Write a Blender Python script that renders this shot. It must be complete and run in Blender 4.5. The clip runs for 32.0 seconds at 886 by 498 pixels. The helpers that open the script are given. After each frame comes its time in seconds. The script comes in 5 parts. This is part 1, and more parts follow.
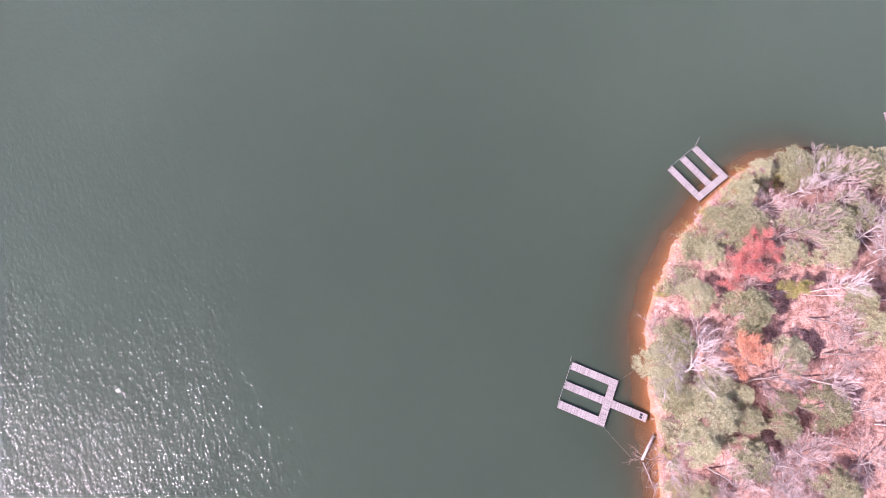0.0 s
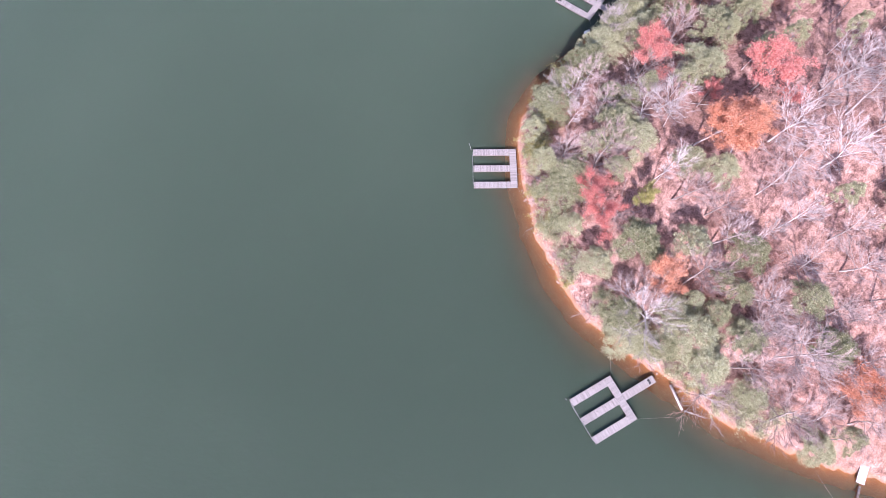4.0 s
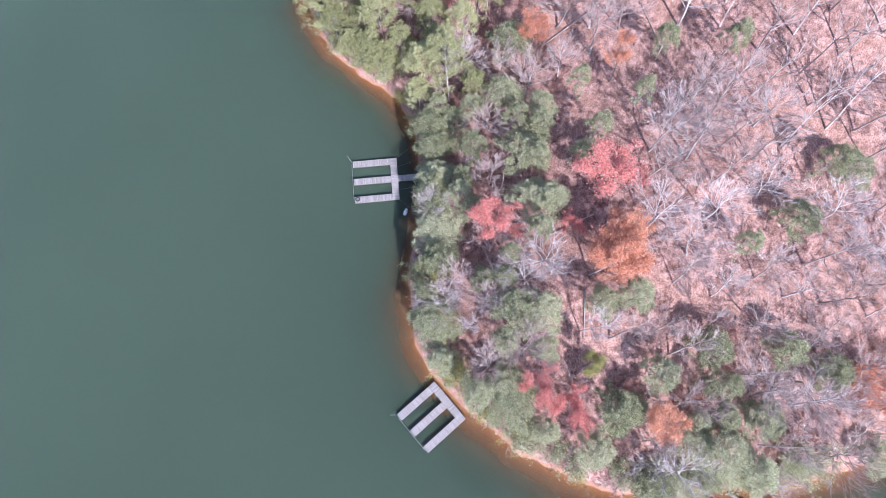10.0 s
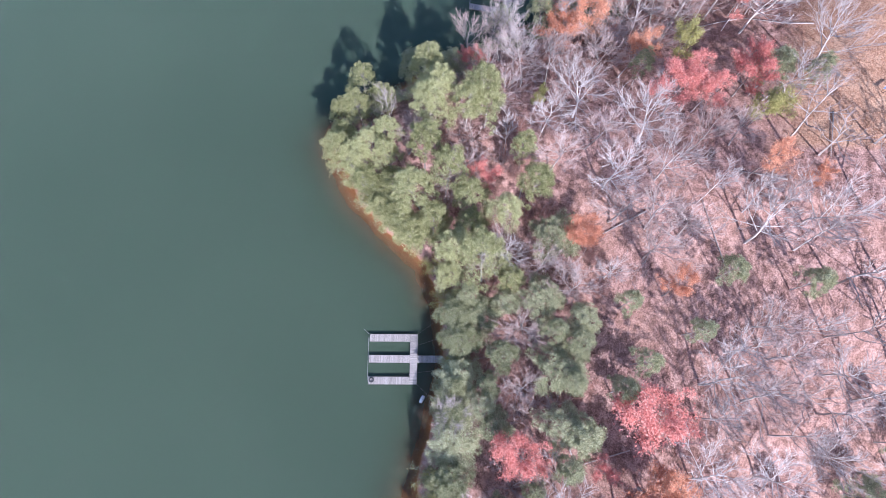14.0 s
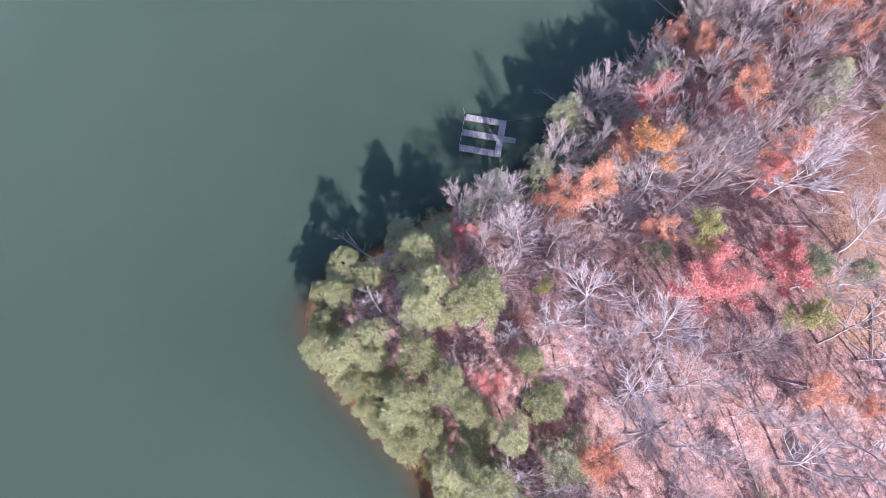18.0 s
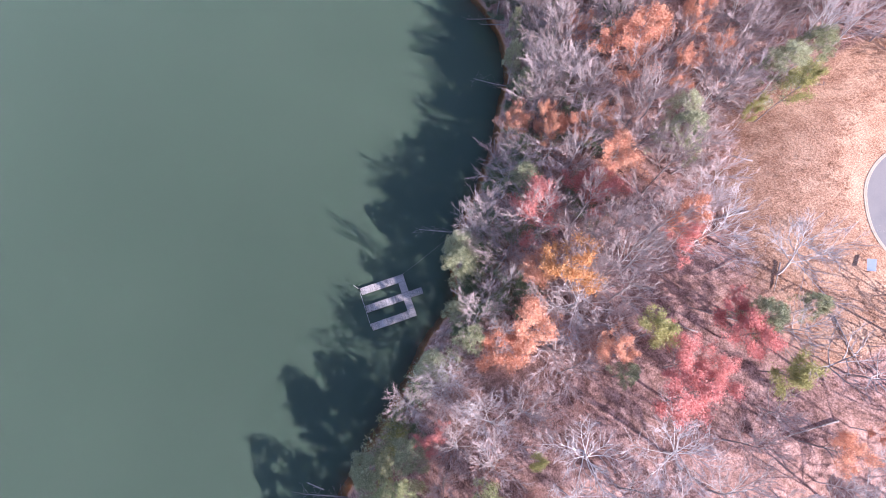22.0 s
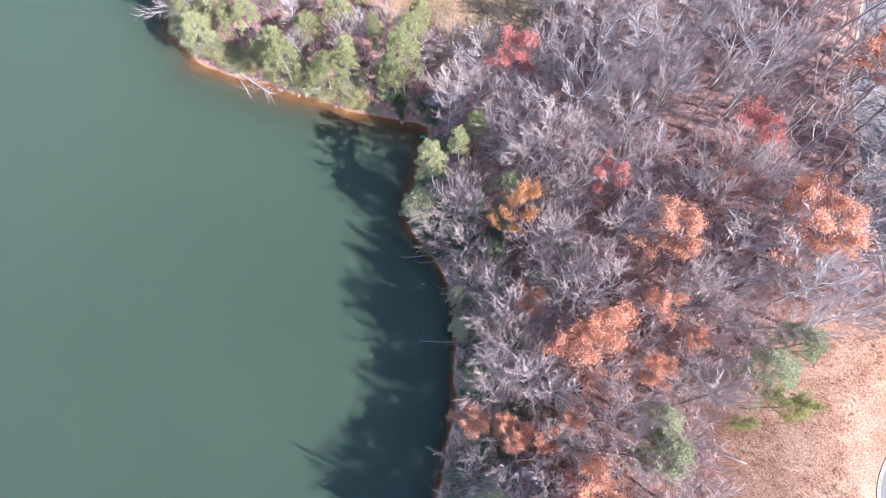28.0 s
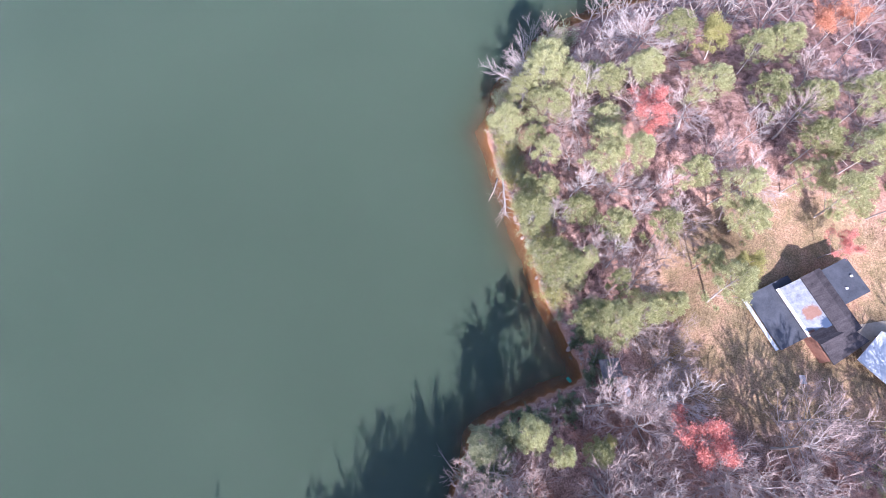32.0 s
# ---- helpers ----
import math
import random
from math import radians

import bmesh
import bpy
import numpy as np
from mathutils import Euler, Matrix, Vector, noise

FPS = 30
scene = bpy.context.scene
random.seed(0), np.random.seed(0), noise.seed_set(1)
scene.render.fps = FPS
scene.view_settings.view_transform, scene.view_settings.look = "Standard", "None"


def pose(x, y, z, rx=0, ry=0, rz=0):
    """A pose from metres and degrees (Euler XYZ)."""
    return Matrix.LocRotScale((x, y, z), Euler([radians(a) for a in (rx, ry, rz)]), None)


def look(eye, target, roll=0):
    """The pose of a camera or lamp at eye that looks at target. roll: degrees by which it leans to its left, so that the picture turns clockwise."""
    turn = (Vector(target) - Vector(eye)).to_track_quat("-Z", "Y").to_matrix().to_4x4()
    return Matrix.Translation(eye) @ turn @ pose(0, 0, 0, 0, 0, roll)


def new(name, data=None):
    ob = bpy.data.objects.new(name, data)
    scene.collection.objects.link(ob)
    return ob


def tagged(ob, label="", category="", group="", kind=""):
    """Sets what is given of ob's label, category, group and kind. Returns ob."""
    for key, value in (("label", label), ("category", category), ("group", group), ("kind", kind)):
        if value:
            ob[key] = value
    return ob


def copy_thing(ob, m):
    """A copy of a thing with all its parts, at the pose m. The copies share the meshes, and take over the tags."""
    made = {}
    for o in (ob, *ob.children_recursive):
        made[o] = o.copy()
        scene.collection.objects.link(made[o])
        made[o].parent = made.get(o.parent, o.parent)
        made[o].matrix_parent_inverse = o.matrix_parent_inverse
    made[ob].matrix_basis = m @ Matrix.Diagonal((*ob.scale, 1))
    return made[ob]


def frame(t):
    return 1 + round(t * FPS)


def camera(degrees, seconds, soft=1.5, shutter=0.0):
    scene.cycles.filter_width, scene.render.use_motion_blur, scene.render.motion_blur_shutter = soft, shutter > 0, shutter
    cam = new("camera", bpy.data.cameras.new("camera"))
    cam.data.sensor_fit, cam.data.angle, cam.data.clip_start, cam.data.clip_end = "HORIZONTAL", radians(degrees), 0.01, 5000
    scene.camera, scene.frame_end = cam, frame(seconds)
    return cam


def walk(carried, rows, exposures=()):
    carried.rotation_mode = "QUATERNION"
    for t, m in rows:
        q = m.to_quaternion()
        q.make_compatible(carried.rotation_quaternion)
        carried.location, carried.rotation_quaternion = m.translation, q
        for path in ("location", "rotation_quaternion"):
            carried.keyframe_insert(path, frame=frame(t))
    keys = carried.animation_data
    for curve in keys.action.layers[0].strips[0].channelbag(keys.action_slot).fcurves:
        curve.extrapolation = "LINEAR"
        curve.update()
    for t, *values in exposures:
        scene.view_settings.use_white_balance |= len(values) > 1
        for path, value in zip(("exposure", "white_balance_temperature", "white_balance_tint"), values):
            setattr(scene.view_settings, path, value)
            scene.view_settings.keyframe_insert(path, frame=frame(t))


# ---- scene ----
cam = camera(76.5, 32.0, soft=0.55)
ROWS = [
    (0, -133.58, -52.85, 93.54, 16.51, -0.54, 2.87),
    (0.5, -133.3, -50.03, 93.58, 16.49, -0.15, -4.7),
    (1, -132.97, -47.22, 93.61, 16.54, 0.1, -12.03),
    (1.5, -132.54, -44.4, 93.65, 16.58, 0.21, -19.81),
    (2, -131.94, -41.56, 93.69, 16.88, 0.27, -22.98),
    (2.5, -131.12, -38.69, 93.72, 17, 0.38, -27.69),
    (3, -130.08, -35.82, 93.74, 16.94, 0.31, -34.93),
    (3.5, -128.81, -32.98, 93.73, 16.79, 0.19, -41.64),
    (4, -127.35, -30.18, 93.7, 16.75, 0.11, -48.64),
    (4.5, -125.75, -27.44, 93.66, 16.82, -0.19, -55.16),
    (6.5, -113.01, -19.2, 93.4, 16.18, -0.23, -67.98),
    (7, -109.84, -17.62, 93.43, 16.34, -0.28, -68.3),
    (7.5, -106.65, -16.09, 93.47, 16.46, -0.02, -73.2),
    (8, -103.37, -14.66, 93.49, 16.51, 0.17, -78.5),
    (8.5, -99.96, -13.38, 93.49, 16.55, 0.12, -81.61),
    (9, -96.42, -12.27, 93.48, 16.64, 0.08, -84.04),
    (9.5, -92.75, -11.34, 93.47, 16.69, 0.1, -86.37),
    (10, -88.95, -10.6, 93.49, 16.75, 0.14, -89.1),
    (10.5, -85.04, -10.04, 93.54, 16.84, 0.07, -90.8),
    (11, -81.04, -9.64, 93.61, 16.8, -0.06, -91.08),
    (11.5, -76.96, -9.33, 93.71, 16.84, 0.01, -90.01),
    (12, -72.83, -9.03, 93.83, 16.84, 0.08, -86.86),
    (12.5, -68.68, -8.68, 93.95, 16.9, 0.15, -83.59),
    (13, -64.52, -8.23, 94.06, 16.78, 0.23, -83.11),
    (13.5, -60.35, -7.69, 94.15, 16.65, 0.2, -83.26),
    (14, -56.19, -7.08, 94.23, 16.52, 0.12, -83.29),
    (14.5, -52.03, -6.47, 94.29, 16.36, 0.06, -83.31),
    (16.5, -35.43, -4.54, 94.12, 15.93, -0.01, -83.45),
    (17, -31.61, -4.13, 93.99, 16.06, -0.17, -83.21),
    (17.5, -27.84, -3.76, 93.86, 16.18, -0.07, -83.82),
    (18, -24.11, -3.47, 93.72, 16.17, -0.12, -85.41),
    (18.5, -20.41, -3.31, 93.6, 16.08, -0.1, -89.78),
    (19, -16.73, -3.34, 93.5, 16.03, -0.03, -95.58),
    (19.5, -13.07, -3.6, 93.44, 16, -0.12, -99.49),
    (20, -9.4, -4.1, 93.41, 16.02, -0.09, -102.54),
    (20.5, -5.73, -4.84, 93.41, 16.06, -0.01, -105.72),
    (21, -2.09, -5.78, 93.42, 16.08, -0.02, -108.57),
    (21.5, 1.52, -6.91, 93.44, 16.07, 0.09, -111.67),
    (22, 5.06, -8.27, 93.42, 16.09, 0.24, -115.26),
    (22.5, 8.5, -9.86, 93.4, 16.11, 0.32, -119.74),
    (23, 11.79, -11.65, 93.37, 15.96, 0.32, -125.11),
    (23.5, 14.95, -13.59, 93.33, 16.03, 0.33, -129.23),
    (24, 18.01, -15.64, 93.31, 16.21, 0.15, -130.24),
    (24.5, 21.05, -17.73, 93.31, 16.41, 0.07, -130.21),
    (26.5, 34.18, -28.11, 94.19, 16, 0.34, -130.76),
    (27, 37.5, -30.38, 94.29, 16.14, 0.2, -129.56),
    (27.5, 40.86, -32.61, 94.35, 16.34, -0.02, -126.66),
    (28, 44.34, -34.75, 94.35, 16.46, -0.19, -123.44),
    (28.5, 47.92, -36.74, 94.28, 16.64, -0.36, -117.55),
    (29, 51.58, -38.54, 94.17, 16.86, -0.51, -109.27),
    (29.5, 55.29, -40.08, 94.04, 17.04, -0.55, -100.55),
    (30, 59.04, -41.37, 93.9, 17.28, -0.51, -92.11),
    (30.5, 62.8, -42.42, 93.78, 17.4, -0.39, -84.79),
    (31, 66.54, -43.27, 93.67, 17.53, -0.13, -79.29),
    (31.5, 70.25, -43.99, 93.58, 17.68, 0.39, -74.11),
    (32, 73.92, -44.65, 93.51, 17.71, 1.11, -68.53),
]
EXPO = [(0, 1.2, 6250, 46), (2, 1.2, 6120, 43), (4, 1.15, 5820, 34), (9, 1.03, 5420, 22), (13, 1.03, 5400, 19), (17, 1.12, 5500, 27), (20, 1.27, 5650, 28), (24, 1.45, 5800, 26), (29, 1.5, 5620, 17), (32, 1.42, 5650, 25)]
walk(cam, [(t, pose(x, y, z, rx, ry, rz)) for t, x, y, z, rx, ry, rz in ROWS], EXPO)

# ---- world and sun ----
SUN_AZ, SUN_EL = radians(205), radians(37)
world = bpy.data.worlds.new("sky")
scene.world = world
world.use_nodes = True
wn = world.node_tree
sky = wn.nodes.new("ShaderNodeTexSky")
sky.sky_type, sky.sun_disc = "NISHITA", False
sky.sun_elevation, sky.sun_rotation = SUN_EL, math.pi / 2 - SUN_AZ
wn.nodes["Background"].inputs["Strength"].default_value = 0.12
wn.links.new(sky.outputs[0], wn.nodes["Background"].inputs["Color"])
sun = new("sun", bpy.data.lights.new("sun", "SUN"))
sun.data.energy, sun.data.angle, sun.data.color = 4.5, radians(0.5), (1.0, 0.95, 0.89)
toward = Vector((math.cos(SUN_AZ) * math.cos(SUN_EL), math.sin(SUN_AZ) * math.cos(SUN_EL), math.sin(SUN_EL)))
sun.matrix_world = look(toward * 300, (0, 0, 0))


# ---- materials ----
class Mat:
    """A node material with short calls for its nodes."""

    def __init__(self, name, rough=0.8, metal=0.0, spec=0.3):
        self.m = bpy.data.materials.new(name)
        self.m.use_nodes = True
        self.t = self.m.node_tree
        self.p = self.t.nodes["Principled BSDF"]
        self.p.inputs["Roughness"].default_value = rough
        self.p.inputs["Metallic"].default_value = metal
        self.p.inputs["Specular IOR Level"].default_value = spec

    def node(self, kind, **vals):
        n = self.t.nodes.new(kind)
        for k, v in vals.items():
            n.inputs[k.replace("_", " ")].default_value = v
        return n

    def link(self, a, b):
        self.t.links.new(a, b)

    def coord(self):
        return self.node("ShaderNodeTexCoord").outputs["Object"]

    def place(self):
        return self.node("ShaderNodeNewGeometry").outputs["Position"]

    def noise(self, scale, detail=4.0, rough=0.6, at=None, stretch=None):
        n = self.node("ShaderNodeTexNoise", Scale=scale, Detail=detail, Roughness=rough)
        src = at or self.coord()
        if stretch:
            mp = self.node("ShaderNodeMapping")
            mp.inputs["Scale"].default_value = stretch
            self.link(src, mp.inputs["Vector"])
            src = mp.outputs[0]
        self.link(src, n.inputs["Vector"])
        return n.outputs["Fac"]

    def ramp(self, fac, *stops):
        r = self.node("ShaderNodeValToRGB")
        el = r.color_ramp.elements
        while len(el) < len(stops):
            el.new(0.5)
        for e, (p, c) in zip(el, stops):
            e.position, e.color = p, (*c, 1)
        self.link(fac, r.inputs[0])
        return r.outputs[0]

    def mix(self, fac, a, b, blend="MIX"):
        n = self.t.nodes.new("ShaderNodeMix")
        n.data_type, n.blend_type = "RGBA", blend
        for sock, v in ((n.inputs[0], fac), (n.inputs[6], a), (n.inputs[7], b)):
            if isinstance(v, (int, float)):
                sock.default_value = v
            elif isinstance(v, tuple):
                sock.default_value = (*v, 1)
            else:
                self.link(v, sock)
        return n.outputs[2]

    def math(self, op, a, b=0.0, c=0.0):
        n = self.t.nodes.new("ShaderNodeMath")
        n.operation = op
        for sock, v in zip(n.inputs, (a, b, c)):
            if isinstance(v, (int, float)):
                sock.default_value = v
            else:
                self.link(v, sock)
        return n.outputs[0]

    def color(self, c):
        self.link(c, self.p.inputs["Base Color"])
        return self

    def bump(self, h, strength=0.4, dist=0.05):
        n = self.node("ShaderNodeBump", Strength=strength, Distance=dist)
        self.link(h, n.inputs["Height"])
        self.link(n.outputs[0], self.p.inputs["Normal"])
        return self


def leaf_mat(name, dark, mid, light):
    m = Mat(name, 0.75, 0, 0.15)
    isl = m.node("ShaderNodeNewGeometry").outputs["Random Per Island"]
    obj = m.node("ShaderNodeObjectInfo").outputs["Random"]
    f = m.math("ADD", m.math("MULTIPLY", isl, 0.72), m.math("MULTIPLY", obj, 0.28))
    m.color(m.ramp(f, (0.05, dark), (0.5, mid), (0.95, light)))
    tr = m.node("ShaderNodeBsdfTranslucent")
    m.link(m.p.inputs["Base Color"].links[0].from_socket, tr.inputs["Color"])
    mx = m.node("ShaderNodeMixShader")
    mx.inputs[0].default_value = 0.3
    m.link(m.p.outputs[0], mx.inputs[1])
    m.link(tr.outputs[0], mx.inputs[2])
    m.link(mx.outputs[0], m.t.nodes["Material Output"].inputs["Surface"])
    return m.m


def bark_mat(name, dark, light):
    m = Mat(name, 0.85, 0, 0.2)
    obj = m.node("ShaderNodeObjectInfo").outputs["Random"]
    n = m.noise(3.0, 5, 0.65, stretch=(1, 1, 0.3))
    f = m.math("ADD", m.math("MULTIPLY", n, 0.6), m.math("MULTIPLY", obj, 0.4))
    m.color(m.ramp(f, (0.25, dark), (0.75, light)))
    return m.m


BARK = bark_mat("grey_bark", (0.21, 0.17, 0.15), (0.50, 0.44, 0.41))
PALE = bark_mat("pale_bark", (0.36, 0.31, 0.285), (0.62, 0.555, 0.52))
TWIG = bark_mat("twig_bark", (0.30, 0.215, 0.19), (0.58, 0.455, 0.415))
PALETWIG = bark_mat("pale_twig_bark", (0.30, 0.245, 0.225), (0.58, 0.50, 0.47))
PINE = leaf_mat("grey_green_needles", (0.10, 0.11, 0.05), (0.36, 0.36, 0.20), (0.70, 0.69, 0.47))
OLIVE = leaf_mat("olive_needles", (0.11, 0.115, 0.045), (0.38, 0.375, 0.175), (0.68, 0.66, 0.38))
RED = leaf_mat("red_leaves", (0.36, 0.10, 0.085), (0.62, 0.22, 0.18), (0.78, 0.40, 0.33))
ORANGE = leaf_mat("orange_leaves", (0.36, 0.14, 0.08), (0.63, 0.27, 0.165), (0.78, 0.47, 0.30))
RUSSET = leaf_mat("russet_leaves", (0.26, 0.12, 0.09), (0.44, 0.24, 0.19), (0.58, 0.38, 0.31))
EVERGREEN = leaf_mat("dark_evergreen_leaves", (0.06, 0.08, 0.04), (0.165, 0.20, 0.11), (0.33, 0.37, 0.23))
AMBER = leaf_mat("amber_leaves", (0.36, 0.14, 0.05), (0.66, 0.31, 0.12), (0.80, 0.49, 0.24))
YELLOW = leaf_mat("yellow_green_leaves", (0.24, 0.22, 0.07), (0.38, 0.35, 0.13), (0.50, 0.44, 0.20))


def wood_mat(name, dark, light, along=(1, 12, 1)):
    m = Mat(name, 0.8, 0, 0.25)
    one = m.node("ShaderNodeObjectInfo").outputs["Random"]
    shifted = m.node("ShaderNodeVectorMath")
    m.link(m.coord(), shifted.inputs[0])
    m.link(m.math("MULTIPLY", one, 40), shifted.inputs[1])
    n = m.noise(2.0, 6, 0.7, shifted.outputs[0], along)
    obj = m.math("FRACT", m.math("ADD", m.node("ShaderNodeNewGeometry").outputs["Random Per Island"], one))
    f = m.math("ADD", m.math("MULTIPLY", n, 0.55), m.math("MULTIPLY", obj, 0.45))
    m.color(m.ramp(f, (0.25, dark), (0.8, light))).bump(n, 0.3, 0.01)
    return m.m


DECK = wood_mat("weathered_deck_wood", (0.25, 0.22, 0.207), (0.395, 0.355, 0.332))
BEAM = wood_mat("dark_beam_wood", (0.10, 0.08, 0.07), (0.24, 0.20, 0.18))

# ---- the plan: shore line, ground heights ----
SHORE_WEST = [
    (-70, -120), (-86, -95), (-92.3, -81), (-96, -72.5), (-98.2, -64), (-99.0, -57), (-98.7, -51), (-99.4, -45.3),
    (-99.5, -37.7), (-97.6, -29.6), (-93, -21.7), (-88, -14.6), (-83, -9.6), (-77.4, -6.2), (-71, -4.5), (-62, -4.6),
    (-53, -5.8), (-47, -6.2), (-40, -4.8), (-31.3, -1.1), (-27.2, 4.9), (-21.5, 11.6), (-12.5, 16.8), (-7.8, 17.9)]
SHORE_EAST = [
    (-4, 16), (-1.5, 12.5), (1.6, 8.6), (7.7, 0.5), (11.5, -4.5), (15.7, -10.5), (20.5, -18), (29, -22), (36, -29.5),
    (44.5, -38), (54, -44.5), (63.6, -48.6), (73.3, -47.5), (80, -52.5), (84.4, -57.6), (87.8, -60.8), (90, -60.4), (92.8, -57.6), (99, -52),
    (106, -46), (112.5, -41), (119, -35.8), (125, -31.5), (135, -31), (150, -36), (162, -48), (180, -75), (200, -120)]
OUTLINE = np.array([(-2600, -2600), (-60, -170)] + SHORE_WEST + SHORE_EAST + [(260, -200), (2600, -2600)], float)


def shore_gap(x, y):
    """Distance to the shore line: positive on land, negative on the lake."""
    x, y = np.atleast_1d(np.asarray(x, float)), np.atleast_1d(np.asarray(y, float))
    best = np.full(x.shape, 1e9)
    inside = np.zeros(x.shape, bool)
    n = len(OUTLINE)
    for i in range(n):
        (ax, ay), (bx, by) = OUTLINE[i], OUTLINE[(i + 1) % n]
        if i < n - 1:
            dx, dy = bx - ax, by - ay
            u = np.clip(((x - ax) * dx + (y - ay) * dy) / (dx * dx + dy * dy), 0, 1)
            best = np.minimum(best, np.hypot(x - ax - u * dx, y - ay - u * dy))
        if ay != by:
            inside ^= ((ay > y) != (by > y)) & (x < (bx - ax) * (y - ay) / (by - ay) + ax)
    return np.where(inside, best, -best)


def wobble(x, y):
    return (np.sin(x * 0.31 + 1.3 * np.sin(y * 0.17)) + np.sin(y * 0.27 + 1.1 * np.sin(x * 0.21 + 2)) + 0.6 * np.sin(x * 0.83 + y * 0.61) + 0.5 * np.sin(y * 1.17 - x * 0.49)) / 3.1


ROAD_Z = 20.7
ROAD_LINE = np.array([(-6, -81), (4, -83), (12.5, -88.8), (19.5, -93.2), (28, -98.5), (42, -109), (53, -120), (72, -141), (110, -200)], float)
ROAD_WIDE = np.array([11, 11, 4, 3, 3, 3, 3, 3, 3], float)


def road_gap(x, y):
    """Distance from the edge of the road."""
    best = np.full(np.shape(x), 1e9)
    for (ax, ay), (bx, by), wa, wb in zip(ROAD_LINE[:-1], ROAD_LINE[1:], ROAD_WIDE[:-1], ROAD_WIDE[1:]):
        dx, dy = bx - ax, by - ay
        u = np.clip(((x - ax) * dx + (y - ay) * dy) / (dx * dx + dy * dy), 0, 1)
        best = np.minimum(best, np.hypot(x - ax - u * dx, y - ay - u * dy) - (wa + (wb - wa) * u))
    return best




def ground_z(x, y):
    x, y = np.atleast_1d(np.asarray(x, float)), np.atleast_1d(np.asarray(y, float))
    d = np.maximum(shore_gap(x, y), -243 - x) + 0.7 * wobble(x * 1.7, y * 1.7)
    amp = np.interp(x, [-100, -60, -20, 60, 110], [15, 18, 24, 24, 19])
    up = 0.35 * (1 - np.exp(-np.maximum(d, 0) / 0.8)) + amp * (1 - np.exp(-np.maximum(d, 0) / 38)) + 0.45 * wobble(x * 0.5, y * 0.5) * np.clip(d / 8, 0, 1)
    f = np.clip((road_gap(x, y) - 2) / 16, 0, 1)
    hf = np.clip((np.hypot(x - 107, y + 89) - 11) / 10, 0, 1)
    up = up * hf + 12.4 * (1 - hf)
    up = np.where(d > 0, up * f + ROAD_Z * (1 - f), up)
    down = -np.interp(x, [-75, -55, -30, -12, 6, 60, 75, 90, 105, 125], [0.17, 0.3, 0.22, 0.15, 0.4, 0.5, 0.3, 0.2, 0.22, 0.24]) * np.maximum(-d, 0) - 0.004 * np.maximum(-d, 0) ** 2
    return np.where(d > 0, up, np.maximum(down, -7.0))


def gz(x, y):
    return float(ground_z(x, y)[0])


def axis(lo, hi, step):
    near = np.arange(lo, hi + 0.1, step)
    far = np.cumsum(np.geomspace(step * 2, 900, 14))
    return np.concatenate([(lo - far)[::-1], near, hi + far])


def mesh_ob(name, verts, faces, mat, parent=None, smooth=False):
    me = bpy.data.meshes.new(name)
    me.from_pydata([tuple(v) for v in np.asarray(verts).tolist()], [], [tuple(f) for f in (faces.tolist() if isinstance(faces, np.ndarray) else faces)])
    me.materials.append(mat)
    if smooth:
        me.polygons.foreach_set("use_smooth", np.ones(len(me.polygons), bool))
    ob = new(name, me)
    ob.parent = parent
    return ob


def sheet(name, xs, ys, z, mat):
    X, Y = np.meshgrid(xs, ys)
    Z = z(X.ravel(), Y.ravel()) if callable(z) else np.full(X.size, z)
    nx, ny = len(xs), len(ys)
    a = (np.arange(ny - 1)[:, None] * nx + np.arange(nx - 1)[None, :]).ravel()
    return mesh_ob(name, np.stack([X.ravel(), Y.ravel(), Z], 1), np.stack([a, a + 1, a + nx + 1, a + nx], 1), mat, smooth=True), X.ravel(), Y.ravel()


# leaf litter over red clay; bare clay and pale stones along the water
g = Mat("leaf_litter_ground", 0.95, 0, 0.1)
pos = g.place()
fine, mid, wide = g.noise(5.5, 6, 0.9, pos), g.noise(0.9, 4, 0.6, pos), g.noise(0.12, 3, 0.5, pos)
litter = g.ramp(g.math("ADD", g.math("MULTIPLY", fine, 0.6), g.math("MULTIPLY", mid, 0.4)), (0.42, (0.10, 0.055, 0.045)), (0.5, (0.32, 0.183, 0.15)), (0.58, (0.55, 0.355, 0.295)))
litter = g.mix(g.ramp(wide, (0.4, (0, 0, 0)), (0.65, (0.5, 0.5, 0.5))), litter, g.mix(fine, (0.27, 0.13, 0.09), (0.46, 0.29, 0.22)))
lw = g.node("ShaderNodeAttribute")
lw.attribute_name = "lawn"
grass = g.ramp(g.math("ADD", g.math("MULTIPLY", fine, 0.75), g.math("MULTIPLY", g.noise(0.35, 4, 0.6, pos), 0.25)), (0.40, (0.20, 0.095, 0.055)), (0.49, (0.44, 0.25, 0.16)), (0.60, (0.62, 0.42, 0.28)))
litter = g.mix(lw.outputs["Fac"], litter, grass)
yd = g.node("ShaderNodeAttribute")
yd.attribute_name = "yard"
turf = g.ramp(g.math("ADD", g.math("MULTIPLY", fine, 0.5), g.math("MULTIPLY", g.noise(0.22, 4, 0.65, pos), 0.5)), (0.36, (0.12, 0.085, 0.045)), (0.47, (0.23, 0.19, 0.09)), (0.55, (0.40, 0.26, 0.155)), (0.66, (0.52, 0.33, 0.22)))
litter = g.mix(yd.outputs["Fac"], litter, turf)
speck = g.ramp(g.noise(4.2, 3, 0.75, pos), (0.38, (0.6, 0.57, 0.56)), (0.5, (1.0, 1.0, 1.0)), (0.62, (1.3, 1.28, 1.26)))
litter = g.mix(1.0, litter, speck, "MULTIPLY")
